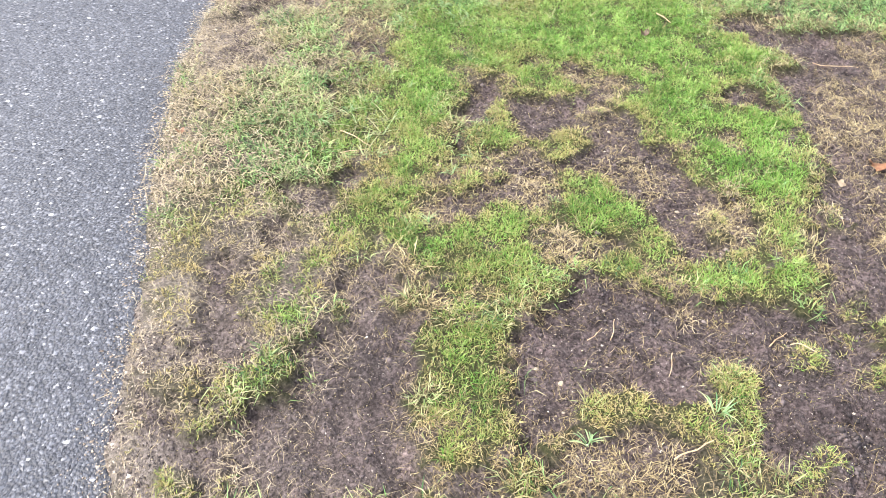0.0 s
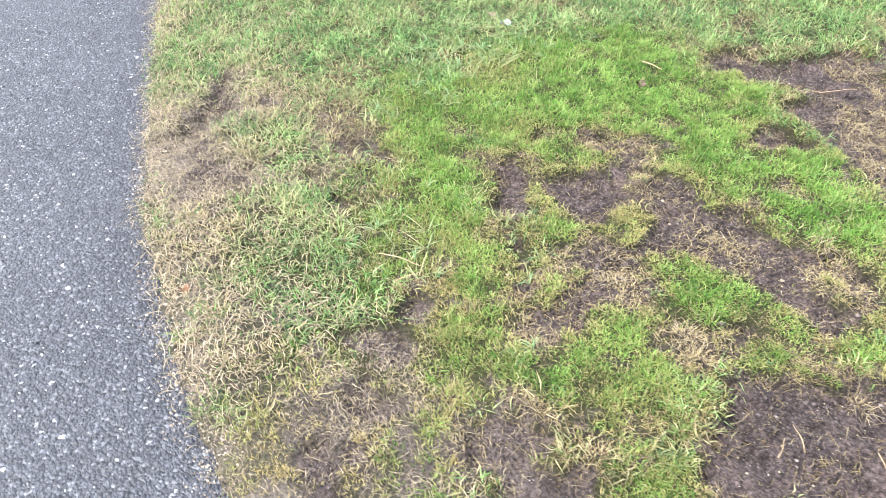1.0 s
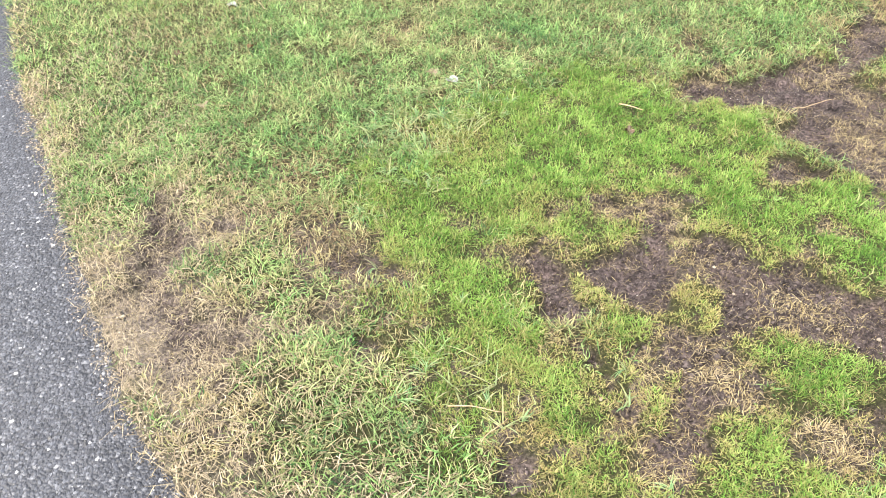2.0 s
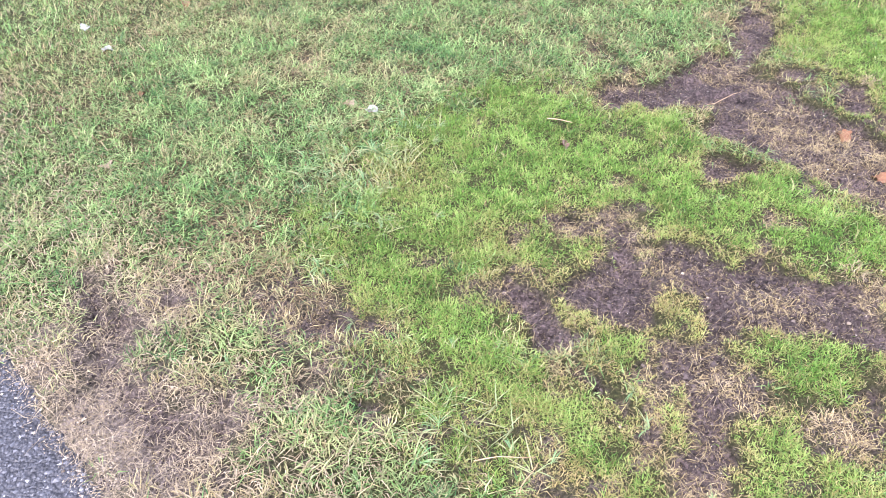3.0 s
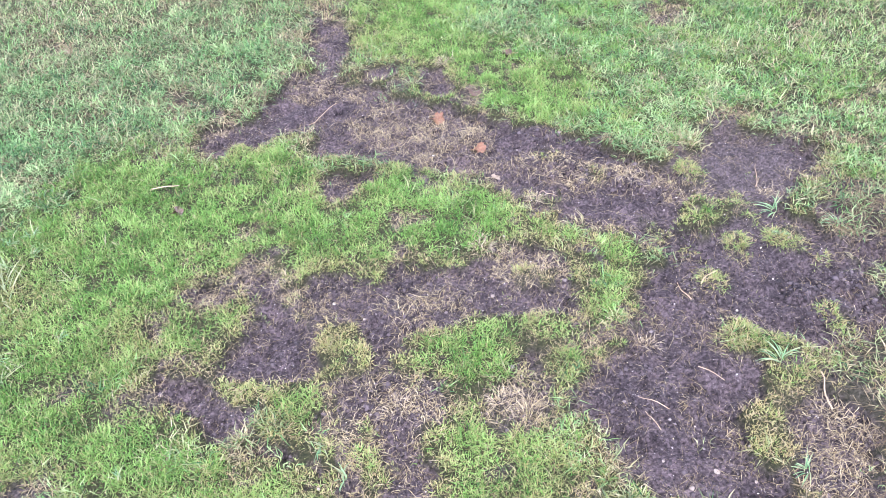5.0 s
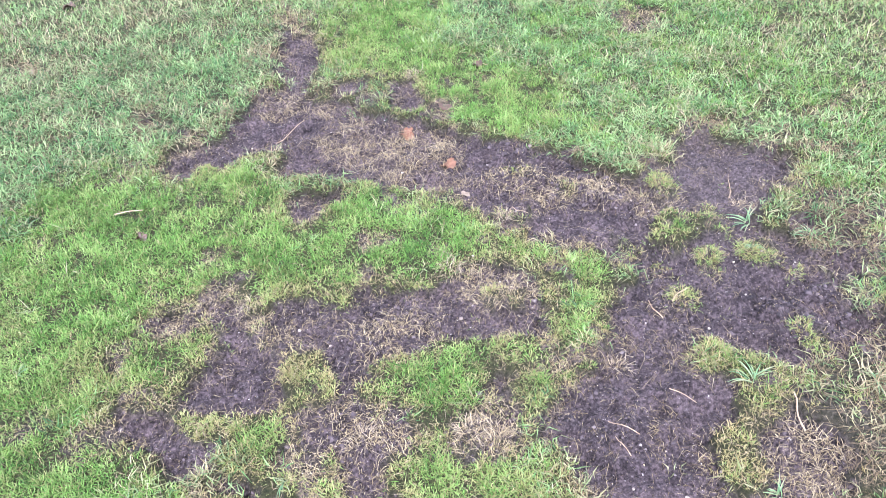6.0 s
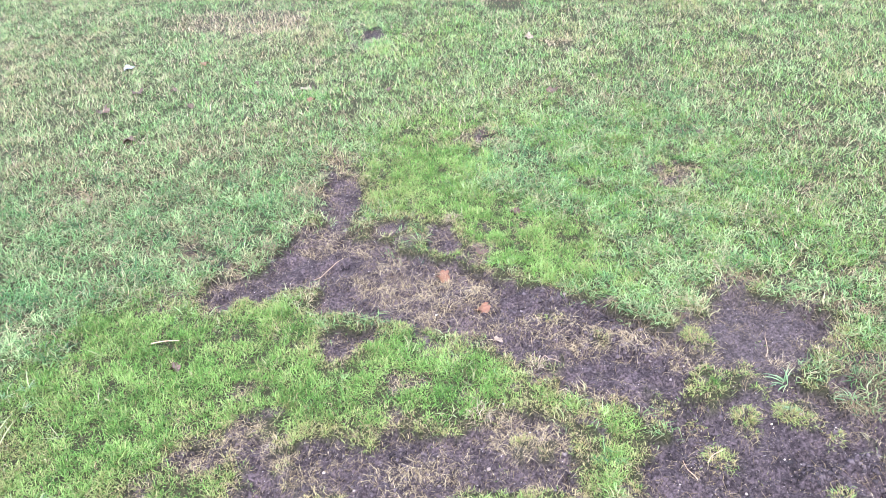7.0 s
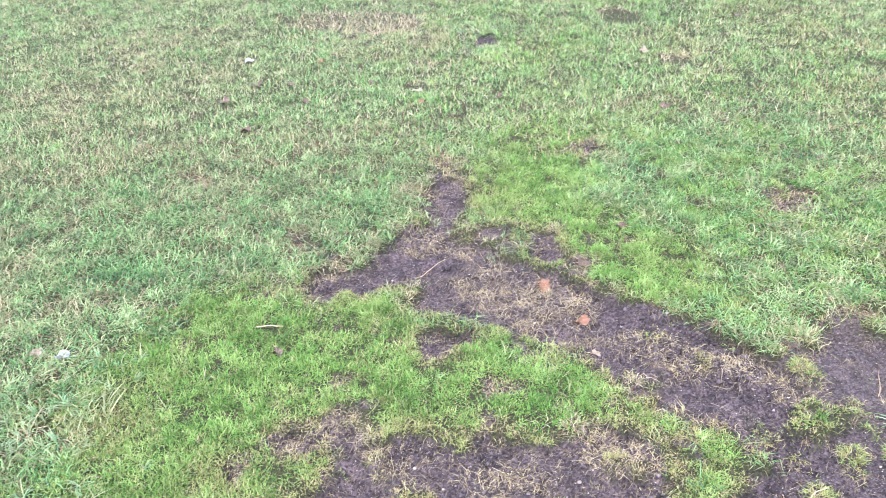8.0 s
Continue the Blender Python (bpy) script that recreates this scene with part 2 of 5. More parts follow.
def outline(kind, patches):
    """Lays closed patches, given by their corners, on the plan: distance to the nearest edge, negative inside."""
    for corners in patches:
        cx, cy = zip(*corners)
        i0, i1 = (int(np.clip((v - WEST) / STEP, 0, GX.shape[0])) for v in (min(cx) - 0.35, max(cx) + 0.35))
        j0, j1 = (int(np.clip((v - SOUTH) / STEP, 0, GX.shape[1])) for v in (min(cy) - 0.35, max(cy) + 0.35))
        px, py = FRAYED_X[i0:i1, j0:j1], FRAYED_Y[i0:i1, j0:j1]
        gap, within = np.full(px.shape, 9.0), np.zeros(px.shape, bool)
        for (ax, ay), (bx, by) in zip(corners, corners[1:] + corners[:1]):
            dx, dy = bx - ax, by - ay
            h = np.clip(((px - ax) * dx + (py - ay) * dy) / max(dx * dx + dy * dy, 1e-9), 0, 1)
            gap = np.minimum(gap, np.hypot(px - ax - h * dx, py - ay - h * dy))
            if ay != by:
                within ^= ((ay > py) != (by > py)) & (px < ax + (py - ay) / dy * dx)
        part_of = FIELD[kind][i0:i1, j0:j1]
        np.minimum(part_of, np.where(within, -gap, gap), out=part_of)


outline("soil", [
    [(-0.07, 3.06), (-0.02, 3.14), (0.04, 3.17), (0.13, 3.14), (0.18, 3.16), (0.18, 3.25), (0.25, 3.28), (0.30, 3.33), (0.32, 3.41), (0.41, 3.42), (0.47, 3.36), (0.56, 3.21), (0.60, 3.16), (0.55, 2.92), (0.40, 2.98), (0.32, 3.00), (0.25, 3.03), (0.19, 2.99), (0.15, 2.96), (0.09, 2.99), (0.04, 2.99), (0.03, 2.93), (-0.03, 2.99)],
    [(0.40, 3.40), (0.44, 3.45), (0.43, 3.58), (0.45, 3.71), (0.48, 3.82), (0.55, 3.83), (0.61, 3.79), (0.62, 3.65), (0.61, 3.56), (0.55, 3.45), (0.52, 3.39), (0.51, 3.31), (0.57, 3.19)],
])
outline("soil", [
    [(0.53, 3.25), (0.66, 3.20), (0.67, 3.11), (0.77, 3.04), (0.89, 2.96), (0.94, 2.86), (1.03, 2.76), (1.11, 2.71), (1.17, 2.66), (1.01, 2.25), (0.91, 2.31), (0.89, 2.34), (0.88, 2.43), (0.86, 2.50), (0.83, 2.55), (0.74, 2.58), (0.68, 2.63), (0.58, 2.69), (0.52, 2.74), (0.45, 2.79), (0.35, 2.84), (0.33, 2.91), (0.35, 2.93), (0.37, 3.02), (0.45, 3.04)],
    [(1.15, 2.68), (1.24, 2.56), (1.32, 2.47), (1.39, 2.40), (1.44, 2.35), (1.44, 2.27), (1.41, 2.12), (1.24, 1.80), (1.10, 1.85), (1.17, 1.92), (1.21, 1.97), (1.16, 2.07), (1.16, 2.12), (1.07, 2.17), (0.98, 2.24)],
])
outline("soil", [
    [(1.42, 2.35), (1.49, 2.40), (1.56, 2.43), (1.61, 2.49), (1.69, 2.51), (1.72, 2.46), (1.78, 2.42), (1.83, 2.35), (1.91, 2.30), (1.90, 2.25), (1.84, 2.18), (1.77, 2.17), (1.71, 2.13), (1.62, 2.08), (1.63, 2.02), (1.50, 1.83), (1.27, 1.93), (1.46, 2.28)],
    [(1.36, 2.09), (1.63, 2.02), (1.68, 1.97), (1.66, 1.89), (1.69, 1.85), (1.68, 1.77), (1.64, 1.68), (1.66, 1.63), (1.64, 1.58), (1.56, 1.54), (1.52, 1.52), (1.43, 1.53), (1.39, 1.55), (1.37, 1.60), (1.36, 1.64), (1.33, 1.68), (1.17, 1.74)],
])
outline("soil", [
    [(1.25, 1.84), (1.31, 1.69), (1.24, 1.70), (1.20, 1.66), (1.20, 1.61), (1.25, 1.55), (1.22, 1.50), (1.17, 1.46), (1.12, 1.42), (1.08, 1.35), (1.07, 1.29), (0.78, 1.43), (0.79, 1.49), (0.78, 1.54), (0.80, 1.58), (0.84, 1.60), (0.90, 1.62), (0.93, 1.66), (0.98, 1.70), (1.03, 1.72), (1.05, 1.79), (1.11, 1.86)],
    [(0.59, 3.29), (0.62, 3.34), (0.73, 3.34), (0.74, 3.29), (0.67, 3.25), (0.62, 3.23)],
    [(0.82, 3.27), (0.90, 3.25), (0.90, 3.15), (0.90, 3.05), (0.84, 3.05), (0.80, 3.09), (0.80, 3.19)],
    [(0.33, 2.70), (0.39, 2.71), (0.50, 2.69), (0.52, 2.65), (0.44, 2.62), (0.40, 2.58), (0.35, 2.57), (0.31, 2.62)],
])
outline("soil", [
    [(-0.12, 2.30), (-0.07, 2.32), (-0.01, 2.28), (-0.02, 2.23), (-0.07, 2.23), (-0.10, 2.26)],
    [(-0.00, 2.32), (0.06, 2.33), (0.11, 2.30), (0.14, 2.25), (0.13, 2.18), (0.14, 2.13), (0.18, 2.08), (0.21, 2.03), (0.21, 1.98), (0.19, 1.92), (0.16, 1.89), (0.11, 1.89), (0.06, 1.89), (0.03, 1.86), (-0.02, 1.90), (-0.06, 1.95), (-0.07, 2.01), (-0.05, 2.06), (-0.02, 2.08), (0.04, 2.09), (0.05, 2.16), (0.04, 2.23)],
    [(-0.24, 2.00), (-0.22, 2.02), (-0.17, 2.00), (-0.10, 1.95), (-0.07, 1.91), (-0.04, 1.86), (0.01, 1.85), (0.00, 1.81), (-0.01, 1.76), (-0.05, 1.75), (-0.10, 1.78), (-0.13, 1.83), (-0.17, 1.88), (-0.21, 1.93)],
])
outline("soil", [
    [(0.20, 2.22), (0.23, 2.25), (0.28, 2.25), (0.35, 2.21), (0.40, 2.16), (0.46, 2.19), (0.55, 2.19), (0.62, 2.14), (0.71, 2.13), (0.77, 2.18), (0.84, 2.17), (0.92, 2.10), (0.94, 2.05), (0.92, 1.96), (0.90, 1.87), (0.84, 1.86), (0.78, 1.91), (0.69, 1.93), (0.61, 1.95), (0.53, 1.93), (0.47, 1.94), (0.41, 1.93), (0.38, 1.86), (0.39, 1.81), (0.35, 1.83), (0.33, 1.88), (0.30, 2.00), (0.27, 2.06), (0.21, 2.11), (0.20, 2.15)],
    [(0.22, 1.79), (0.26, 1.82), (0.34, 1.82), (0.40, 1.79), (0.43, 1.74), (0.49, 1.70), (0.48, 1.66), (0.42, 1.66), (0.40, 1.66), (0.39, 1.60), (0.36, 1.56), (0.29, 1.57), (0.28, 1.63), (0.28, 1.69), (0.22, 1.73)],
])
outline("soil", [
    [(0.69, 1.76), (0.73, 1.78), (0.76, 1.76), (0.74, 1.75)],
    [(-0.03, 1.71), (0.01, 1.74), (0.07, 1.71), (0.07, 1.66), (0.02, 1.67)],
    [(0.11, 1.61), (0.14, 1.63), (0.15, 1.58), (0.12, 1.55)],
    [(0.19, 1.56), (0.22, 1.56), (0.21, 1.52), (0.18, 1.52)],
])
outline("soil", [
    [(0.84, 1.30), (0.82, 1.34), (0.80, 1.40), (0.78, 1.47), (0.76, 1.56), (0.78, 1.63), (0.86, 1.67), (0.91, 1.71), (0.96, 1.73), (1.01, 1.76), (1.08, 1.88), (1.15, 1.95), (1.28, 1.80), (1.25, 1.72), (1.22, 1.74), (1.17, 1.72), (1.17, 1.66), (1.19, 1.61), (1.23, 1.59), (1.18, 1.52), (1.13, 1.48), (1.06, 1.42), (1.07, 1.34), (1.10, 1.28), (1.13, 1.22), (1.13, 1.16), (1.21, 1.16), (1.27, 1.12), (1.24, 1.11), (1.16, 1.13), (1.11, 1.13), (1.03, 1.16), (0.99, 1.20), (0.91, 1.24)],
    [(1.25, 1.72), (1.31, 1.66), (1.34, 1.60), (1.39, 1.59), (1.46, 1.55), (1.53, 1.50), (1.64, 1.64), (1.30, 2.12), (1.17, 1.93)],
])
outline("soil", [
    [(0.64, 1.15), (0.70, 1.10), (0.80, 1.05), (0.84, 0.99), (0.94, 0.92), (1.00, 0.92), (1.09, 0.86), (0.87, 0.54), (0.80, 0.55), (0.73, 0.58), (0.69, 0.62), (0.65, 0.67), (0.67, 0.76), (0.64, 0.81), (0.54, 0.84), (0.55, 0.91), (0.55, 0.97), (0.50, 1.02), (0.43, 1.02), (0.38, 1.06), (0.40, 1.13), (0.45, 1.18), (0.52, 1.19), (0.55, 1.12), (0.59, 1.12)],
    [(1.09, 0.98), (1.10, 1.02), (1.12, 1.04), (1.18, 1.02), (1.20, 0.99), (1.16, 0.94)],
    [(-0.06, 1.10), (-0.03, 1.17), (0.04, 1.23), (0.13, 1.19), (0.14, 1.15), (0.11, 1.12), (0.04, 1.08)],
    [(-0.00, 1.27), (0.02, 1.34), (0.06, 1.33), (0.05, 1.26)],
])
outline("soil", [
    [(0.09, 0.76), (0.13, 0.84), (0.23, 0.89), (0.25, 0.80), (0.39, 0.78), (0.46, 0.78), (0.54, 0.73), (0.50, 0.67), (0.58, 0.61), (0.46, 0.61), (0.43, 0.57), (0.37, 0.61), (0.33, 0.58), (0.31, 0.66), (0.21, 0.74)],
    [(0.07, 0.97), (0.08, 1.04), (0.20, 1.05), (0.23, 1.00), (0.16, 0.95)],
    [(-1.29, 1.50), (-1.27, 1.56), (-1.24, 1.59), (-1.15, 1.53), (-1.07, 1.44), (-1.11, 1.39), (-1.21, 1.42)],
    [(-1.33, 1.66), (-1.24, 1.69), (-1.19, 1.65), (-1.27, 1.62)],
    [(-0.88, 1.34), (-0.81, 1.37), (-0.77, 1.33), (-0.80, 1.26), (-0.85, 1.22), (-0.94, 1.20), (-1.00, 1.22), (-0.90, 1.28)],
    [(-0.04, 1.33), (0.01, 1.38), (0.08, 1.27), (0.01, 1.23)],
])
outline("soil", [
    [(0.32, 0.54), (0.34, 0.61), (0.46, 0.61), (0.58, 0.60), (0.67, 0.62), (0.75, 0.58), (0.86, 0.52), (0.74, 0.34), (0.52, 0.45)],
    [(0.96, 5.73), (1.06, 5.78), (1.10, 5.64), (1.01, 5.54), (0.95, 5.57)],
    [(1.18, 3.97), (1.25, 4.00), (1.27, 3.91), (1.20, 3.87)],
    [(1.86, 3.27), (1.91, 3.30), (1.90, 3.25), (1.86, 3.23)],
    [(-0.16, 3.41), (-0.11, 3.42), (-0.06, 3.37), (-0.10, 3.35)],
    [(0.24, 1.48), (0.30, 1.54), (0.37, 1.56), (0.39, 1.49), (0.37, 1.43), (0.28, 1.38)],
    [(0.22, 1.78), (0.27, 1.85), (0.32, 1.80), (0.29, 1.74), (0.24, 1.72)],
    [(0.38, 1.76), (0.45, 1.76), (0.49, 1.70), (0.45, 1.65), (0.39, 1.70)],
    [(0.58, 1.61), (0.64, 1.66), (0.73, 1.67), (0.71, 1.62), (0.61, 1.58)],
])
outline("soil", [
    [(1.80, 1.92), (1.86, 1.93), (1.84, 1.87), (1.77, 1.85)],
    [(1.67, 1.86), (1.77, 1.83), (1.79, 1.76), (1.71, 1.75), (1.66, 1.79)],
    [(1.65, 1.60), (1.71, 1.62), (1.68, 1.55), (1.62, 1.54)],
    [(1.73, 2.03), (1.79, 1.98), (1.74, 1.95), (1.69, 1.98)],
    [(1.14, 1.22), (1.17, 1.28), (1.21, 1.37), (1.27, 1.42), (1.33, 1.43), (1.37, 1.37), (1.39, 1.31), (1.27, 1.12), (1.20, 1.16)],
    [(-1.43, 1.81), (-1.34, 1.73), (-1.26, 1.66), (-1.15, 1.58), (-1.12, 1.49), (-1.05, 1.43), (-0.99, 1.38), (-0.88, 1.36), (-0.81, 1.30), (-0.80, 1.23), (-0.82, 1.18), (-1.00, 1.14), (-1.11, 1.22), (-1.23, 1.33), (-1.23, 1.40), (-1.20, 1.47), (-1.29, 1.58), (-1.41, 1.75)],
])
outline("soil", [
    [(-0.77, 1.76), (-0.71, 1.79), (-0.63, 1.77), (-0.60, 1.71), (-0.67, 1.68), (-0.72, 1.71)],
    [(-0.88, 1.45), (-0.83, 1.47), (-0.81, 1.43), (-0.86, 1.41)],
    [(-0.68, 1.52), (-0.62, 1.53), (-0.61, 1.50), (-0.66, 1.49)],
    [(-0.52, 1.50), (-0.45, 1.51), (-0.45, 1.48), (-0.51, 1.47)],
    [(-1.16, 1.75), (-1.10, 1.74), (-1.08, 1.70), (-1.15, 1.70)],
])
outline("thin", [
    [(1.71, 2.00), (1.95, 1.93), (1.79, 1.59), (1.58, 1.49), (1.62, 1.65), (1.65, 1.84)],
    [(1.83, 2.24), (1.91, 2.24), (1.86, 2.11), (2.04, 2.03), (1.97, 1.90), (1.71, 2.00)],
    [(-0.29, 1.97), (-0.22, 1.99), (-0.17, 1.91), (-0.24, 1.89)],
    [(-0.81, 1.34), (-0.69, 1.39), (-0.65, 1.31), (-0.74, 1.27)],
    [(-0.26, 1.53), (-0.21, 1.57), (-0.16, 1.50), (-0.22, 1.45)],
    [(-0.09, 1.41), (0.02, 1.40), (0.02, 1.34), (-0.07, 1.32)],
])
outline("straw", [
    [(1.33, 1.51), (1.50, 1.52), (1.66, 1.47), (1.44, 1.16), (1.14, 1.27), (1.25, 1.42)],
])
outline("lush", [
    [(1.22, 1.68), (1.33, 1.68), (1.34, 1.58), (1.25, 1.42), (1.12, 1.27), (1.06, 1.29), (1.20, 1.47), (1.25, 1.56)],
])
outline("yellow", [
    [(0.54, 1.22), (0.67, 1.42), (0.98, 1.19), (1.20, 1.11), (1.22, 1.06), (1.10, 0.89), (0.84, 0.99)],
    [(-0.27, 1.61), (-0.14, 1.64), (-0.06, 1.55), (-0.05, 1.42), (-0.15, 1.36), (-0.23, 1.39)],
    [(-0.49, 1.70), (-0.34, 1.65), (-0.24, 1.29), (-0.37, 1.26)],
])
outline("tuft", [
    [(0.20, 0.61), (0.23, 0.69), (0.34, 0.66), (0.31, 0.60)],
    [(0.43, 0.51), (0.46, 0.61), (0.55, 0.59), (0.51, 0.51)],
    [(0.58, 0.55), (0.63, 0.61), (0.69, 0.59), (0.66, 0.53)],
    [(0.72, 0.43), (0.77, 0.49), (0.81, 0.47), (0.78, 0.42)],
    [(1.38, 2.19), (1.44, 2.19), (1.48, 2.13), (1.46, 2.08), (1.37, 2.04), (1.32, 2.09)],
    [(0.78, 2.07), (0.84, 2.06), (0.88, 2.02), (0.85, 1.99), (0.79, 2.00)],
    [(-0.04, 1.91), (0.01, 1.90), (0.03, 1.87), (-0.00, 1.85), (-0.04, 1.87)],
    [(0.06, 2.94), (0.10, 2.98), (0.12, 2.92), (0.08, 2.88)],
])
outline("clump", [
    [(1.52, 2.22), (1.55, 2.17), (1.55, 2.08), (1.51, 2.03), (1.46, 2.07)],
    [(1.43, 2.33), (1.49, 2.35), (1.51, 2.30), (1.47, 2.25), (1.42, 2.27)],
    [(1.39, 1.99), (1.44, 2.01), (1.45, 1.96), (1.42, 1.93), (1.38, 1.95)],
    [(1.26, 1.88), (1.30, 1.89), (1.33, 1.85), (1.30, 1.82), (1.25, 1.84)],
    [(1.22, 2.15), (1.25, 2.12), (1.29, 2.06), (1.26, 2.04), (1.22, 2.10)],
    [(1.56, 1.98), (1.62, 2.00), (1.62, 1.93), (1.56, 1.88), (1.53, 1.92)],
    [(1.50, 1.60), (1.53, 1.61), (1.53, 1.58), (1.50, 1.57)],
    [(0.89, 2.40), (0.94, 2.39), (1.04, 2.33), (0.99, 2.32), (0.93, 2.35)],
    [(1.08, 2.60), (1.13, 2.56), (1.11, 2.52), (1.07, 2.55)],
    [(1.17, 2.46), (1.21, 2.42), (1.18, 2.39), (1.15, 2.42)],
])
outline("debris", [
    [(0.21, 1.79), (0.26, 1.86), (0.32, 1.83), (0.45, 1.79), (0.49, 1.70), (0.45, 1.65), (0.38, 1.69), (0.31, 1.59), (0.25, 1.64)],
    [(0.54, 3.14), (0.68, 3.10), (0.78, 3.00), (0.90, 2.92), (0.97, 2.75), (0.92, 2.53), (0.78, 2.58), (0.67, 2.65), (0.53, 2.80), (0.47, 2.92)],
    [(0.95, 2.62), (1.09, 2.59), (1.20, 2.48), (1.33, 2.41), (1.42, 2.31), (1.48, 2.24), (1.43, 2.19), (1.23, 2.28), (1.06, 2.40), (0.92, 2.48)],
    [(0.43, 2.12), (0.54, 2.14), (0.61, 2.10), (0.68, 2.02), (0.65, 1.97), (0.57, 1.97), (0.48, 1.93), (0.40, 1.96), (0.37, 2.05)],
    [(0.73, 2.19), (0.82, 2.21), (0.89, 2.14), (0.94, 2.03), (0.89, 1.94), (0.71, 1.98), (0.69, 2.06)],
])
outline("debris", [
    [(0.61, 1.73), (0.69, 1.69), (0.71, 1.61), (0.72, 1.56), (0.65, 1.51), (0.60, 1.55), (0.55, 1.60), (0.52, 1.64), (0.57, 1.68)],
    [(-0.14, 2.30), (-0.08, 2.34), (-0.00, 2.33), (0.06, 2.33), (0.06, 2.26), (-0.01, 2.26), (-0.03, 2.20), (-0.10, 2.23)],
    [(0.02, 2.54), (0.08, 2.57), (0.12, 2.52), (0.11, 2.38), (0.15, 2.26), (0.20, 2.22), (0.15, 2.13), (0.11, 2.17), (0.08, 2.32)],
    [(-0.27, 2.19), (-0.24, 2.24), (-0.21, 2.25), (-0.20, 2.08), (-0.26, 2.10)],
    [(-0.27, 2.09), (-0.11, 2.03), (-0.06, 1.99), (-0.06, 1.94), (-0.10, 1.93), (-0.15, 1.98), (-0.24, 2.01)],
    [(0.01, 3.26), (0.15, 3.23), (0.17, 3.13), (0.04, 3.15), (-0.02, 3.12)],
])
outline("debris", [
    [(0.30, 3.44), (0.47, 3.38), (0.59, 3.20), (0.59, 3.10), (0.48, 3.19), (0.30, 3.27)],
    [(0.35, 1.83), (0.45, 1.76), (0.50, 1.69), (0.41, 1.66), (0.36, 1.75)],
    [(0.28, 1.69), (0.40, 1.66), (0.39, 1.60), (0.36, 1.56), (0.29, 1.57)],
    [(-0.01, 1.76), (0.03, 1.73), (0.06, 1.67), (0.03, 1.66), (-0.02, 1.70)],
    [(0.81, 1.77), (0.90, 1.77), (0.92, 1.74), (0.86, 1.72)],
    [(1.14, 3.19), (1.22, 3.16), (1.21, 3.07), (1.13, 3.09)],
    [(0.52, 2.44), (0.57, 2.44), (0.60, 2.38), (0.55, 2.37), (0.51, 2.39)],
    [(1.76, 2.58), (1.85, 2.56), (1.83, 2.50), (1.75, 2.52)],
    [(2.06, 2.47), (2.17, 2.52), (2.34, 2.54), (2.34, 2.48), (2.19, 2.45), (2.08, 2.43)],
    [(2.01, 2.33), (2.08, 2.30), (2.04, 2.25), (1.99, 2.27)],
])
outline("debris", [
    [(-0.17, 3.46), (-0.09, 3.43), (-0.03, 3.35), (-0.11, 3.35)],
    [(0.63, 3.78), (0.61, 3.90), (0.52, 3.97), (0.45, 3.86), (0.49, 3.79)],
    [(1.25, 1.42), (1.34, 1.42), (1.39, 1.36), (1.36, 1.28), (1.29, 1.21), (1.15, 1.26), (1.19, 1.34)],
    [(1.13, 1.22), (1.16, 1.28), (1.20, 1.38), (1.27, 1.43), (1.33, 1.44), (1.37, 1.37), (1.39, 1.31), (1.27, 1.12), (1.19, 1.16)],
    [(0.56, 1.21), (0.57, 1.28), (0.65, 1.38), (0.72, 1.38), (0.71, 1.30), (0.65, 1.18)],
    [(0.23, 1.37), (0.26, 1.51), (0.32, 1.55), (0.37, 1.38), (0.43, 1.38), (0.40, 1.32)],
    [(-0.15, 2.31), (-0.09, 2.37), (-0.02, 2.29), (-0.06, 2.23)],
    [(0.14, 1.70), (0.21, 1.86), (0.31, 1.79), (0.39, 1.80), (0.45, 1.69), (0.39, 1.69), (0.29, 1.60)],
])
outline("debris", [
    [(1.82, 3.34), (1.97, 3.38), (2.02, 3.30), (1.90, 3.19), (1.79, 3.23)],
    [(1.99, 5.00), (2.11, 5.01), (2.09, 4.87), (1.96, 4.86)],
    [(0.44, 4.99), (0.57, 4.98), (0.57, 4.86), (0.45, 4.87)],
    [(1.86, 6.09), (2.02, 5.99), (2.10, 5.75), (1.97, 5.70), (1.82, 5.83)],
    [(-0.62, 4.09), (-0.50, 4.05), (-0.49, 3.96), (-0.58, 3.98)],
    [(-1.35, 3.14), (-1.25, 3.20), (-1.14, 3.17), (-1.21, 3.08)],
    [(0.51, 1.66), (0.60, 1.73), (0.69, 1.74), (0.75, 1.68), (0.72, 1.60), (0.56, 1.53)],
    [(0.23, 1.46), (0.24, 1.52), (0.38, 1.55), (0.42, 1.45), (0.28, 1.36)],
])
outline("rough", [
    [(1.00, 2.77), (1.18, 2.65), (1.37, 2.40), (1.45, 2.26), (1.37, 2.21), (1.15, 2.35), (0.92, 2.50)],
    [(0.32, 2.09), (0.45, 2.14), (0.46, 2.02), (0.38, 1.96), (0.33, 1.98)],
    [(0.22, 1.79), (0.34, 1.82), (0.43, 1.74), (0.42, 1.66), (0.29, 1.69)],
    [(0.86, 2.08), (0.95, 2.04), (0.90, 1.87), (0.82, 1.88)],
    [(1.44, 1.86), (1.70, 1.75), (1.61, 1.57), (1.43, 1.64)],
])


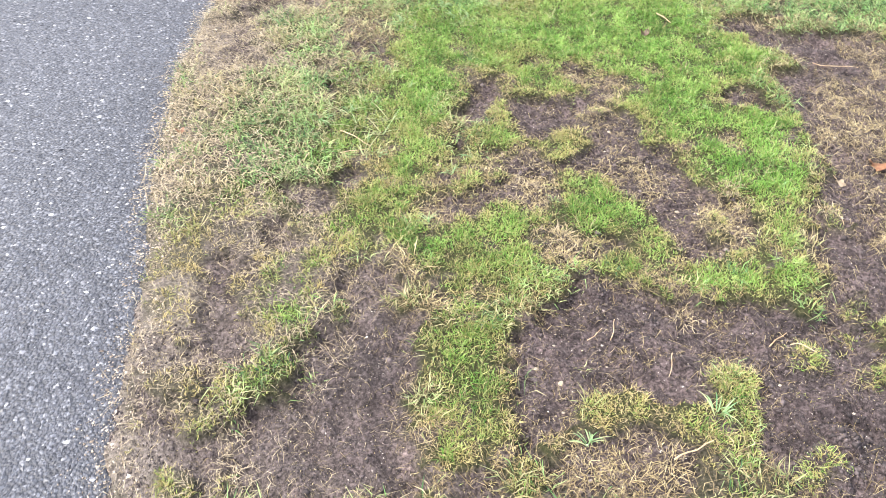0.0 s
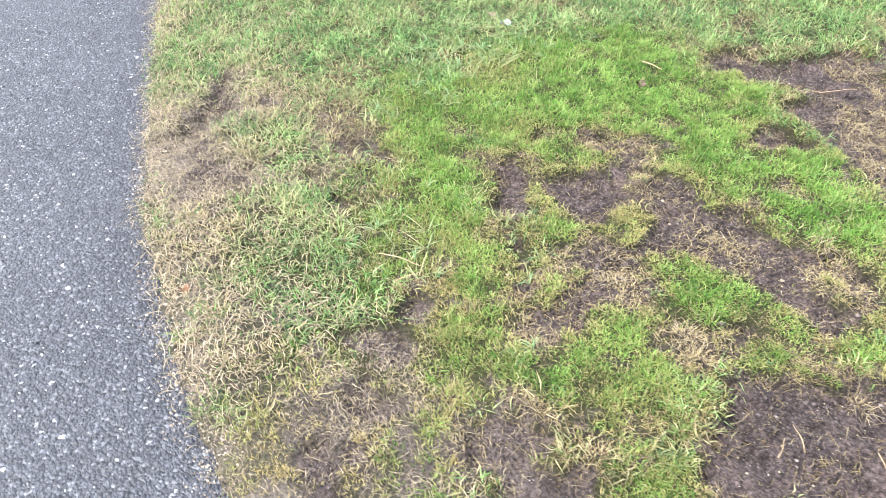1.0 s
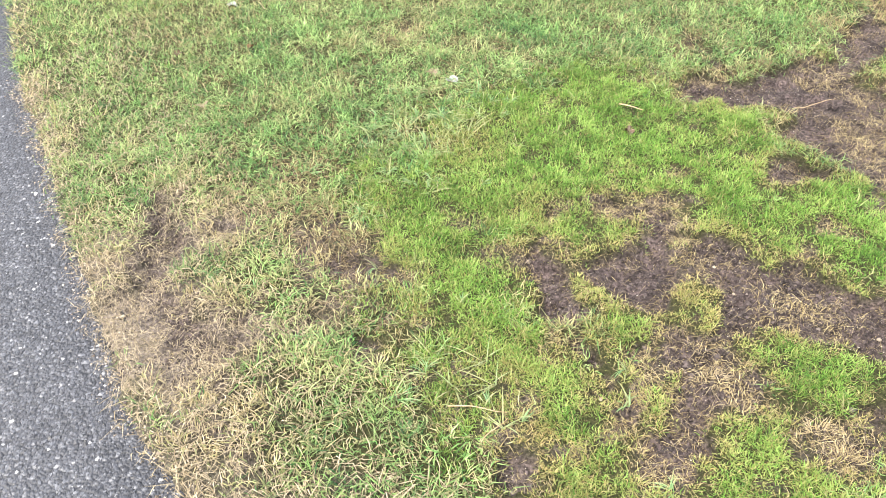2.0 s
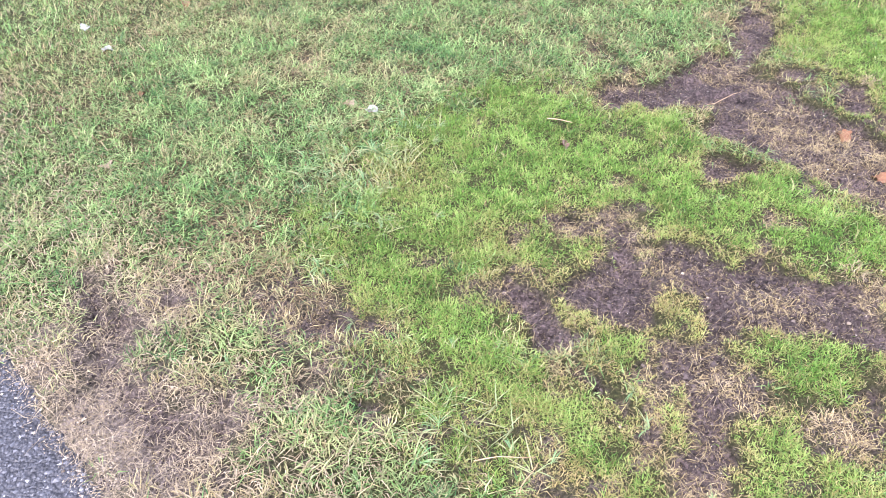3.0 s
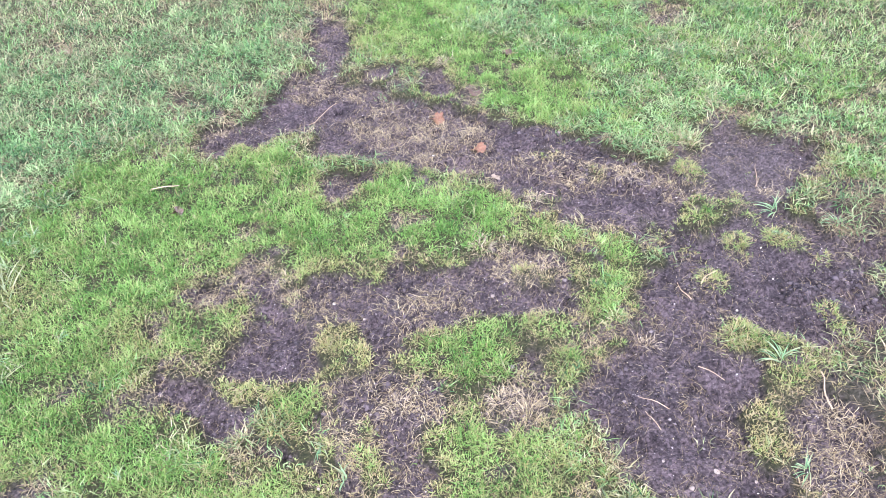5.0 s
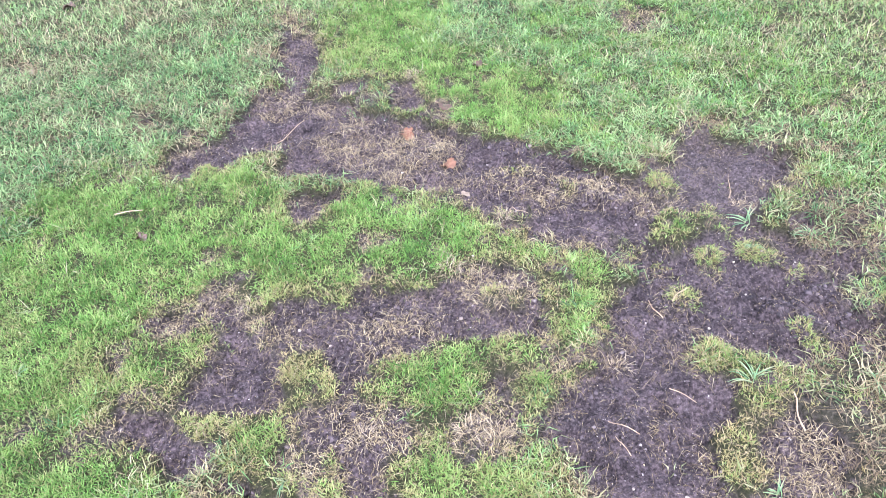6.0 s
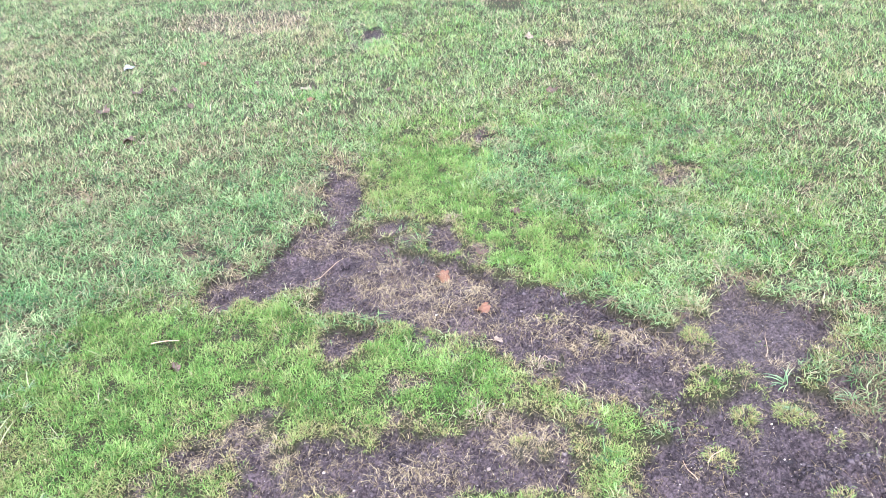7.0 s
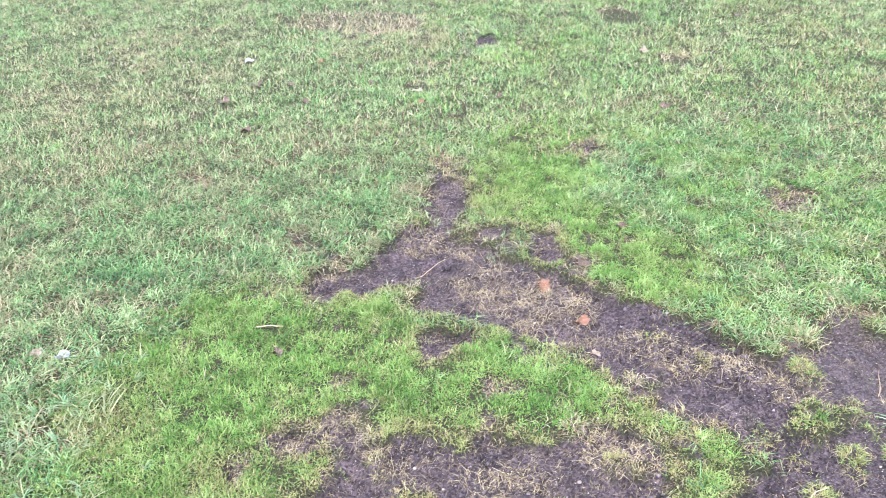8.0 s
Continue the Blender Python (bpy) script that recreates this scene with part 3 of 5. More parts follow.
lay("thin", [
    [(-0.13, 3.42, 0.033)],
    [(1.19, 3.96, 0.037)],
    [(-0.12, 3.4, 0.037)],
    [(-0.8, 3.06, 0.028)],
    [(-0.45, 2.76, 0.03)],
    [(-1.2, 1.46, 0.056)],
    [(-0.85, 1.29, 0.05)],
    [(-0.63, 0.89, 0.037)],
    [(-1.46, 1.8, 0.042), (-1.3, 1.67, 0.04)],
    [(-2.15, 2.05, 0.04)],
    [(-1.22, 1.62, 0.083), (-1.17, 1.5, 0.072)],
    [(-0.66, 1.8, 0.039)],
    [(-0.65, 1.5, 0.044)],
    [(-0.87, 1.43, 0.052)],
])
lay("thin", [
    [(0.03, 0.89, 0.102), (0.3, 0.91, 0.094), (0.45, 0.75, 0.089), (0.55, 0.57, 0.085)],
    [(0.27, 1.06, 0.096), (0.43, 1.05, 0.061)],
    [(0.29, 0.62, 0.077)],
    [(-0.83, 1.02, 0.066), (-0.31, 0.88, 0.094)],
    [(-0.63, 1.77, 0.139)],
])
lay("thin", [
    [(-1.14, 1.7, 0.133)],
    [(-0.82, 1.81, 0.129), (-0.64, 1.66, 0.091)],
    [(-1.03, 1.44, 0.123), (-0.81, 1.41, 0.088)],
    [(-0.44, 2.04, 0.049)],
    [(-0.95, 1.28, 0.102), (-0.61, 1.1, 0.105)],
    [(-0.29, 1.04, 0.109)],
    [(-1.17, 1.46, 0.074)],
    [(0.15, 0.76, 0.097), (0.43, 0.62, 0.103), (0.62, 0.48, 0.097), (0.78, 0.45, 0.105)],
    [(0.27, 0.9, 0.079), (0.43, 0.98, 0.061)],
    [(0.99, 1.03, 0.052)],
    [(0.51, 0.55, 0.129), (0.66, 0.53, 0.123), (0.76, 0.43, 0.119)],
    [(-1.49, 1.62, 0.088), (-1.28, 1.46, 0.097), (-1.03, 1.29, 0.089)],
])
lay("thin", [
    [(-1.06, 1.7, 0.065)],
    [(-0.98, 1.43, 0.061)],
    [(-0.88, 1.31, 0.033)],
    [(-0.86, 1.87, 0.027)],
    [(-0.68, 1.8, 0.031)],
    [(-0.68, 1.7, 0.031)],
    [(-0.66, 1.5, 0.029)],
    [(-0.86, 1.43, 0.025)],
    [(-0.71, 2.02, 0.025)],
    [(-0.65, 1.29, 0.022)],
])
lay("straw", [
    [(-0.13, 3.42, 0.023)],
    [(1.19, 3.96, 0.027)],
    [(-0.12, 3.4, 0.027)],
    [(-0.8, 3.06, 0.018)],
    [(-0.45, 2.76, 0.02)],
])
lay("straw", [
    [(-0.47, 0.97, 0.119), (-0.24, 0.87, 0.11), (0.01, 0.77, 0.101)],
    [(0.56, 0.45, 0.084), (0.47, 0.56, 0.087)],
    [(-0.7, 1.15, 0.107)],
    [(0.19, 1.03, 0.098)],
    [(0.46, 1.17, 0.062)],
    [(-1.08, 1.35, 0.089), (-0.86, 1.2, 0.098), (-0.64, 1.08, 0.121), (-0.43, 0.96, 0.111)],
    [(-1.15, 1.79, 0.156), (-0.92, 1.88, 0.113)],
    [(-0.22, 0.89, 0.104)],
    [(-2.13, 2.03, 0.05)],
])
lay("straw", [
    [(-1.18, 1.72, 0.101), (-1.09, 1.72, 0.066)],
    [(-1.24, 3.11, 0.106)],
    [(-0.9, 1.9, 0.1), (-0.71, 1.79, 0.079)],
    [(-0.5, 2, 0.033)],
    [(-1.09, 2.05, 0.108)],
    [(0.55, 4, 0.079)],
    [(2.02, 4.98, 0.069)],
    [(0.48, 4.99, 0.045)],
    [(0.43, 6.21, 0.242), (-0.04, 6.43, 0.209)],
    [(1.92, 6.01, 0.121)],
    [(-0.57, 4.05, 0.054)],
    [(0.58, 5.29, 0.069)],
    [(-0.88, 1.31, 0.023)],
    [(-0.86, 1.87, 0.017)],
    [(-0.68, 1.8, 0.021)],
    [(-0.68, 1.7, 0.021)],
    [(-0.66, 1.5, 0.019)],
])
lay("straw", [
    [(-0.86, 1.43, 0.015)],
    [(-0.71, 2.02, 0.015)],
    [(-0.65, 1.29, 0.012)],
])
lay("lush", [
    [(-0.25, 2.86, 0.202), (-0.01, 2.82, 0.158), (0.21, 2.65, 0.113)],
    [(-0.43, 2.63, 0.23), (-0.13, 2.46, 0.179)],
    [(-0.5, 2.38, 0.215), (-0.32, 2.19, 0.151)],
    [(-0.46, 1.94, 0.205), (-0.27, 1.81, 0.119)],
    [(0.25, 2.43, 0.141), (0.49, 2.36, 0.139), (0.76, 2.43, 0.108)],
    [(1.01, 2.1, 0.084), (1.03, 1.91, 0.112)],
    [(0.56, 1.82, 0.163), (0.77, 1.8, 0.09)],
    [(0.45, 1.52, 0.108)],
    [(0.11, 1.75, 0.086)],
    [(0.79, 3.57, 0.22), (0.95, 3.27, 0.183)],
    [(1.14, 2.99, 0.238)],
    [(-0.28, 2.41, 0.388), (0.03, 2.71, 0.273)],
    [(-0.04, 1.55, 0.168), (0.25, 1.29, 0.133)],
    [(0.47, 1.52, 0.114)],
    [(0.58, 1.83, 0.169)],
])
lay("lush", [
    [(0.59, 2.35, 0.191), (0.99, 2.16, 0.102)],
    [(0.85, 1.18, 0.097), (1.05, 1.07, 0.077)],
    [(0.21, 2.39, 0.207)],
    [(0.82, 3.58, 0.216), (1.02, 4.11, 0.219)],
    [(1.07, 3.07, 0.236)],
    [(1.44, 5.47, 0.109), (1.27, 5.3, 0.21)],
    [(0.28, 1.94, 0.333), (0.74, 1.9, 0.277)],
    [(0.46, 1.45, 0.265)],
    [(1.21, 1.5, 0.135), (1.1, 1.33, 0.127)],
    [(0.13, 2.62, 0.223), (0.63, 2.41, 0.195)],
    [(-0.09, 2.04, 0.236)],
    [(0.15, 0.84, 0.196), (0.41, 0.66, 0.193), (0.65, 0.47, 0.178)],
    [(0.35, 1.02, 0.14)],
    [(0.47, 1.52, 0.114)],
    [(-0.63, 2.12, 0.132), (-0.3, 1.75, 0.129), (-0.07, 1.43, 0.1), (0.17, 1.27, 0.105)],
])
lay("yellow", [
    [(0.66, 1.31, 0.105), (0.84, 1.17, 0.111), (1, 1.04, 0.117), (1.15, 1.04, 0.1)],
    [(0.08, 0.87, 0.15), (0.32, 0.66, 0.122), (0.54, 0.54, 0.113)],
    [(0.33, 1.1, 0.095)],
    [(1.14, 1.36, 0.081)],
    [(-0.66, 2.44, 0.113)],
    [(-0.29, 2.15, 0.101)],
    [(0.28, 1.93, 0.078)],
    [(-1.87, 3.63, 0.423)],
    [(-1.22, 5.8, 0.779), (-1.18, 4.64, 0.478)],
    [(0.41, 5.78, 0.375)],
    [(2.95, 5.24, 0.462)],
    [(0.17, 1.27, 0.105)],
])

# the driveway's edge, from far to near
EDGE_X = np.array([-40, -6, -2.82, -2.46, -2.1, -1.84, -1.64, -1.43, -1.25, -1.11, -0.975, -0.77, -0.54, -0.36, -0.17, -0.03, 0.165, 0.31, 0.45, 0.58, 0.69, 1.9, 6, 40])
EDGE_Y = np.array([31.0, 4.95, 2.47, 2.2, 1.94, 1.75, 1.6, 1.465, 1.335, 1.235, 1.135, 1.015, 0.9, 0.81, 0.735, 0.68, 0.595, 0.52, 0.44, 0.38, 0.34, -0.28, -2.0, -16.0])


def kerb(x, y):
    """Metres from the driveway's edge, positive on the lawn."""
    ragged = 0.044 * (waves(x, y, 0.15, 9) - 0.5) + 0.030 * (waves(x, y, 0.03, 10, 2) - 0.5)
    return (y - np.interp(x, EDGE_X, EDGE_Y)) * 0.84 + ragged


soil_gap, tuft_gap = FIELD["soil"], FIELD["tuft"]
verge = kerb(GX, GY)
ragged = 0.044 * (waves(GX, GY, 0.05, 11, 2) - 0.5) + 0.030 * (waves(GX, GY, 0.02, 17, 2) - 0.5)
BARE = step(-(soil_gap + ragged), -0.012, 0.008) * (1 - step(-(tuft_gap + ragged), -0.022, 0.002))
BARE = BARE * (1 - 0.6 * step(-(FIELD["clump"] + ragged), -0.02, 0.02))
BARE = np.clip(np.maximum(BARE, (0.15 + 0.6 * step(GX, 0.0, 0.3)) * step(-verge, -0.035, 0.0)), 0, 1)
STRAWY = 0.8 * step(-(FIELD["straw"] + 0.06 * (waves(GX, GY, 0.14, 12) - 0.5)), -0.06, 0.06)
STRAWY = np.maximum(STRAWY, 0.75 * step(-verge, -0.2, -0.02) * step(waves(GX, GY, 0.3, 14), 0.25, 0.55))
FINE = step(-(FIELD["lush"] + 0.24 * (waves(GX, GY, 0.2, 13) - 0.5)), -0.24, 0.10)
FINE = np.maximum(FINE, 0.5 * step(GX, -0.2, 1.2) * step(waves(GX, GY, 0.25, 19), 0.3, 0.6))
FINE = np.maximum.reduce([FINE, step(-tuft_gap, -0.06, -0.02), step(-FIELD["clump"], -0.06, -0.02)])
YELLOW = step(-(FIELD["yellow"] + 0.16 * (waves(GX, GY, 0.2, 23) - 0.5)), -0.12, 0.08)
THIN = 0.85 * step(-(FIELD["thin"] + 0.1 * (waves(GX, GY, 0.13, 15) - 0.5)), -0.05, 0.05)
THIN = np.maximum(THIN, step(-verge, -0.13, -0.03) * step(GX, -0.7, 0.0)) * (0.45 + 0.55 * step(waves(GX, GY, 0.07, 16, 2), 0.35, 0.62))
DEBRIS = step(-(FIELD["debris"] + 0.09 * (waves(GX, GY, 0.09, 24) - 0.5)), -0.015, 0.03) * (0.35 + 0.65 * step(waves(GX, GY, 0.05, 25, 2), 0.3, 0.6))
STRAWY = np.maximum(STRAWY, 0.7 * DEBRIS)
BARE = np.maximum(BARE, 0.68 * DEBRIS * (1 - step(-(tuft_gap + ragged), -0.022, 0.002)))
SPOTS = step(waves(GX, GY, 0.075, 28, 2), 0.62, 0.70) * step(-soil_gap, -0.25, -0.04)
THIN, STRAWY = np.maximum(THIN, 0.9 * SPOTS), np.maximum(STRAWY, 0.5 * SPOTS)
ROUGH = step(-FIELD["rough"], -0.03, 0.03)
BRINK = step(-(soil_gap + ragged), -0.075, -0.02) * (1 - step(-tuft_gap, 0.0, 0.05))
HEM = step(-(soil_gap + ragged), -0.02, 0.0) * (1 - step(-(soil_gap + ragged), 0.015, 0.07)) * step(waves(GX, GY, 0.08, 26, 2), 0.3, 0.6)


def sample(field, x, y):
    i = np.clip(((x - WEST) / STEP).astype(int), 0, GX.shape[0] - 1)
    j = np.clip(((y - SOUTH) / STEP).astype(int), 0, GX.shape[1] - 1)
    return field[i, j]


def inside(x, y):
    return (x > WEST) & (x < EAST - STEP) & (y > SOUTH) & (y < NORTH - STEP)


def height(x, y):
    """The ground's height: gentle swells, bare places a little sunk and lumpy, a ledge down under the driveway."""
    bare = np.where(inside(x, y), sample(BARE, x, y), 0.0) * (0.12 + 0.88 * step(kerb(x, y), 0.0, 0.16))
    z = 0.014 * (waves(x, y, 0.9, 20, 2) - 0.5) - 0.030 * bare
    z = z + bare * (1 + 0.8 * np.where(inside(x, y), sample(ROUGH, x, y), 0.0)) * (0.036 * (waves(x, y, 0.12, 21, 2) - 0.5) + 0.040 * (waves(x, y, 0.045, 22, 2) - 0.5) + 0.011 * (waves(x, y, 0.016, 27, 2) - 0.5))
    return z - 0.07 * step(-kerb(x, y), -0.012, 0.05) * step(kerb(x, y), -4.2, -4.1)


def slab_top(away):
    return np.interp(away, (0.0, 0.012, 0.05, 0.16, 0.6, 2.0), (-0.013, -0.010, -0.007, -0.006, -0.004, 0.0))


# ---- meshes ----
def mesh_of(name, points, triangles, mat):
    """One mesh from arrays of points and of triangles."""
    me = bpy.data.meshes.new(name)
    points, triangles = np.asarray(points, np.float32), np.asarray(triangles, np.int32)
    me.vertices.add(len(points))
    me.vertices.foreach_set("co", points.ravel())
    me.loops.add(triangles.size)
    me.loops.foreach_set("vertex_index", triangles.ravel())
    me.polygons.add(len(triangles))
    me.polygons.foreach_set("loop_start", np.arange(0, triangles.size, 3, dtype=np.int32))
    me.update(calc_edges=True)
    me.materials.append(mat)
    return me


def marked(me, name, values):
    me.attributes.new(name, "FLOAT", "POINT").data.foreach_set("value", np.asarray(values, np.float32))


def part(name, bm, mat, parent=None, label=""):
    """Links a bmesh as one mesh object, under a thing where one is given."""
    me = bpy.data.meshes.new(name)
    bm.to_mesh(me)
    bm.free()
    me.materials.append(mat)
    ob = new(name, me)
    ob.parent = parent
    return tagged(ob, label)


def plan_margin(x, y):
    """Metres inside the stretch of lawn that lies before the path."""
    return np.minimum.reduce([x + 4.2, 4.9 - x, 9.3 - y, 0.72 * (y - 0.95 * (x - 1.75)), 0.47 * (y + 1.9 * (x + 0.3) + 3.4)])


def seen_plan(x, y):
    return (plan_margin(x, y) > 0.5 * waves(x, y, 0.12, 71) * step(waves(x, y, 0.9, 72), 0.3, 0.7)) & (kerb(x, y) > -0.01)


# ---- the ground: one sheet, fine where the lawn is seen and coarser out to the horizon ----
def spread(low, high, fine, far):
    """Coordinates at a fine step from low to high, then ever wider apart out to far."""
    middle = list(np.arange(low, high, fine))
    ups, gap = [middle[-1]], fine
    downs = [middle[0]]
    while ups[-1] < far:
        gap *= 1.35
        ups.append(ups[-1] + gap)
        downs.append(downs[-1] - gap)
    return np.array(downs[:0:-1] + middle + ups[1:])


xs, ys = spread(-2.5, 2.4, 0.012, 1500), spread(0.2, 4.0, 0.012, 1500)
SX, SY = np.meshgrid(xs, ys, indexing="ij")
sx, sy = SX.ravel(), SY.ravel()
corner = (np.arange(len(xs) - 1)[:, None] * len(ys) + np.arange(len(ys) - 1)[None, :]).ravel()
across = np.stack([corner, corner + len(ys), corner + len(ys) + 1], 1)
along = np.stack([corner, corner + len(ys) + 1, corner + 1], 1)
sheet = mesh_of("ground", np.stack([sx, sy, height(sx, sy)], 1), np.concatenate([across, along]), GROUND)
marked(sheet, "bare", np.where(inside(sx, sy), np.maximum.reduce([sample(BARE, sx, sy), 0.5 * sample(STRAWY, sx, sy), 0.95 * sample(THIN, sx, sy)]), 0.0))
gritty = np.maximum(step(-kerb(sx, sy), -0.24, -0.04), 0.3 * step(-kerb(sx, sy), -0.9, -0.35)) * (0.35 + 0.65 * step(waves(sx, sy, 0.15, 18), 0.3, 0.6))
gritty = np.maximum(gritty, 0.18 * step(0.34 - np.hypot(sx - 1.62, sy - 2.32) + 0.12 * (waves(sx, sy, 0.1, 29) - 0.5), 0.0, 0.22))
marked(sheet, "outer", 1 - step(plan_margin(sx, sy), 0.0, 0.6))
marked(sheet, "sandy", np.where(inside(sx, sy), gritty, 0.0))
tagged(new("ground", sheet), "patchy lawn soil with worn dark bare earth", "ground", kind="structure")


# ---- the driveway: a slab with a worn edge along the lawn ----
def driveway():
    along_x = np.concatenate([np.linspace(-40, -3.2, 30), np.arange(-3.15, 1.6, 0.02), np.linspace(1.65, 40, 30)])
    along_y = np.interp(along_x, EDGE_X, EDGE_Y)
    wobble = 0.012 * (waves(along_x, along_y, 0.1, 31) - 0.5)
    rows = []
    for inset, z in ((0.065, -0.06), (0.06, -0.016), (-0.012, -0.010), (-0.05, -0.007), (-0.16, -0.006), (-0.6, -0.004), (-2.0, 0.0), (-4.1, -0.004), (-4.12, -0.06)):
        rows.append(np.stack([along_x + (inset + wobble) * 0.54, along_y + (inset + wobble) * 0.84, np.full_like(along_x, z)], 1))
    n = len(along_x)
    tris = []
    for r in range(len(rows) - 1):
        a = r * n + np.arange(n - 1)
        tris += [np.stack([a, a + n, a + n + 1], 1), np.stack([a, a + n + 1, a + 1], 1)]
    me = mesh_of("driveway", np.concatenate(rows), np.concatenate(tris)[:, ::-1], ASPHALT)
    marked(me, "damp_and_shade", np.repeat([1.0, 1.0, 1.0, 1.0, 0.55, 0.0, 0.0, 0.0, 0.0], n))
    return me


tagged(new("driveway", driveway()), "worn blue-grey asphalt driveway with coarse pale aggregate", "driveway", kind="structure")


# ---- blades ----
def blades(x, y, length, width, lean, turn, dry, lift=0.0, fine=True, wander=None, bow=0.16, tone=None):
    """Arrays of grass blades rooted at x, y: bent leaves of two triangles, or single slim ones for the far lawn."""
    n = len(x)
    away = -kerb(x, y)
    z = np.where(away > 0, np.maximum(height(x, y), slab_top(away)), height(x, y)) - 0.003 + lift
    tone = np.full(n, 0.5) if tone is None else tone
    cx, cy = np.cos(turn), np.sin(turn)
    face = turn + np.pi / 2 + rng.normal(0, 0.5, n)
    wx, wy = np.cos(face) * width / 2, np.sin(face) * width / 2
    root = np.stack([x, y, z], 1)
    side = np.stack([wx, wy, np.zeros(n)], 1)
    low, high = lean * 0.55, np.minimum(lean * 1.45, 1.9)
    middle = root + np.stack([cx * np.sin(low), cy * np.sin(low), np.cos(low)], 1) * (length * 0.42)[:, None]
    tip = middle + np.stack([cx * np.sin(high), cy * np.sin(high), np.cos(high)], 1) * (length * 0.6)[:, None]
    sway = (rng.normal(0, bow, n) * length)[:, None]
    middle = middle + np.stack([-cy, cx, np.zeros(n)], 1) * sway
    if wander is not None:
        tip[:, 0] += wander[0] * length
        tip[:, 1] += wander[1] * length
    tip[:, 2] = np.maximum(tip[:, 2], z + 0.002)
    if fine:
        points = np.stack([root, middle - side, middle + side, tip], 1).reshape(-1, 3)
        base = 4 * np.arange(n)[:, None]
        tris = np.concatenate([base + [0, 2, 1], base + [1, 2, 3]])
        return points, tris, np.repeat(dry, 4), np.repeat(tone, 4)
    points = np.stack([root - side, root + side, tip], 1).reshape(-1, 3)
    return points, 3 * np.arange(n)[:, None] + np.array([[0, 1, 2]]), np.repeat(dry, 3), np.repeat(tone, 3)


def sward(name, pieces, mat):
    points, tris, dries, tones, base = [], [], [], [], 0
    for p, t, d, c in pieces:
        points.append(p)
        tones.append(c)
        tris.append(t + base)
        dries.append(d)
        base += len(p)
    me = mesh_of(name, np.concatenate(points), np.concatenate(tris), mat)
    marked(me, "dry", np.concatenate(dries))
    marked(me, "tone", np.concatenate(tones))
    return new(name, me)


def scatter(per_metre, x0, x1, y0, y1):
    n = int(per_metre * (x1 - x0) * (y1 - y0))
    return rng.uniform(x0, x1, n), rng.uniform(y0, y1, n)


NEAR = (-2.5, 2.7, 0.2, 4.5)


def near_mask(x, y):
    """True where the finer blades stand; the hand-over to the far lawn is scattered over most of a metre."""
    edge = np.minimum.reduce([x - NEAR[0], NEAR[1] - x, NEAR[3] - y])
    return rng.random(len(x)) < step(edge, 0.0, 0.9)


def clumped(x, y, count, reach, *values):
    """Roots round each clump's centre, with the way that each blade leans out of it, and the centres' values repeated."""
    n = len(x) * count
    turn, out = rng.uniform(0, 6.283, n), np.abs(rng.normal(0, reach, n))
    px, py = np.repeat(x, count) + np.cos(turn) * out, np.repeat(y, count) + np.sin(turn) * out
    return (px, py, turn + rng.normal(0, 0.5, n), *(np.repeat(v, count) for v in values))


def clump_tone(x, y, seed, amount=1.2):
    """Light and dark tussocks a few centimetres wide."""
    return np.clip(0.5 + amount * (waves(x, y, 0.05, seed, 2) - 0.5) + rng.normal(0, 0.14, len(x)), 0, 1)


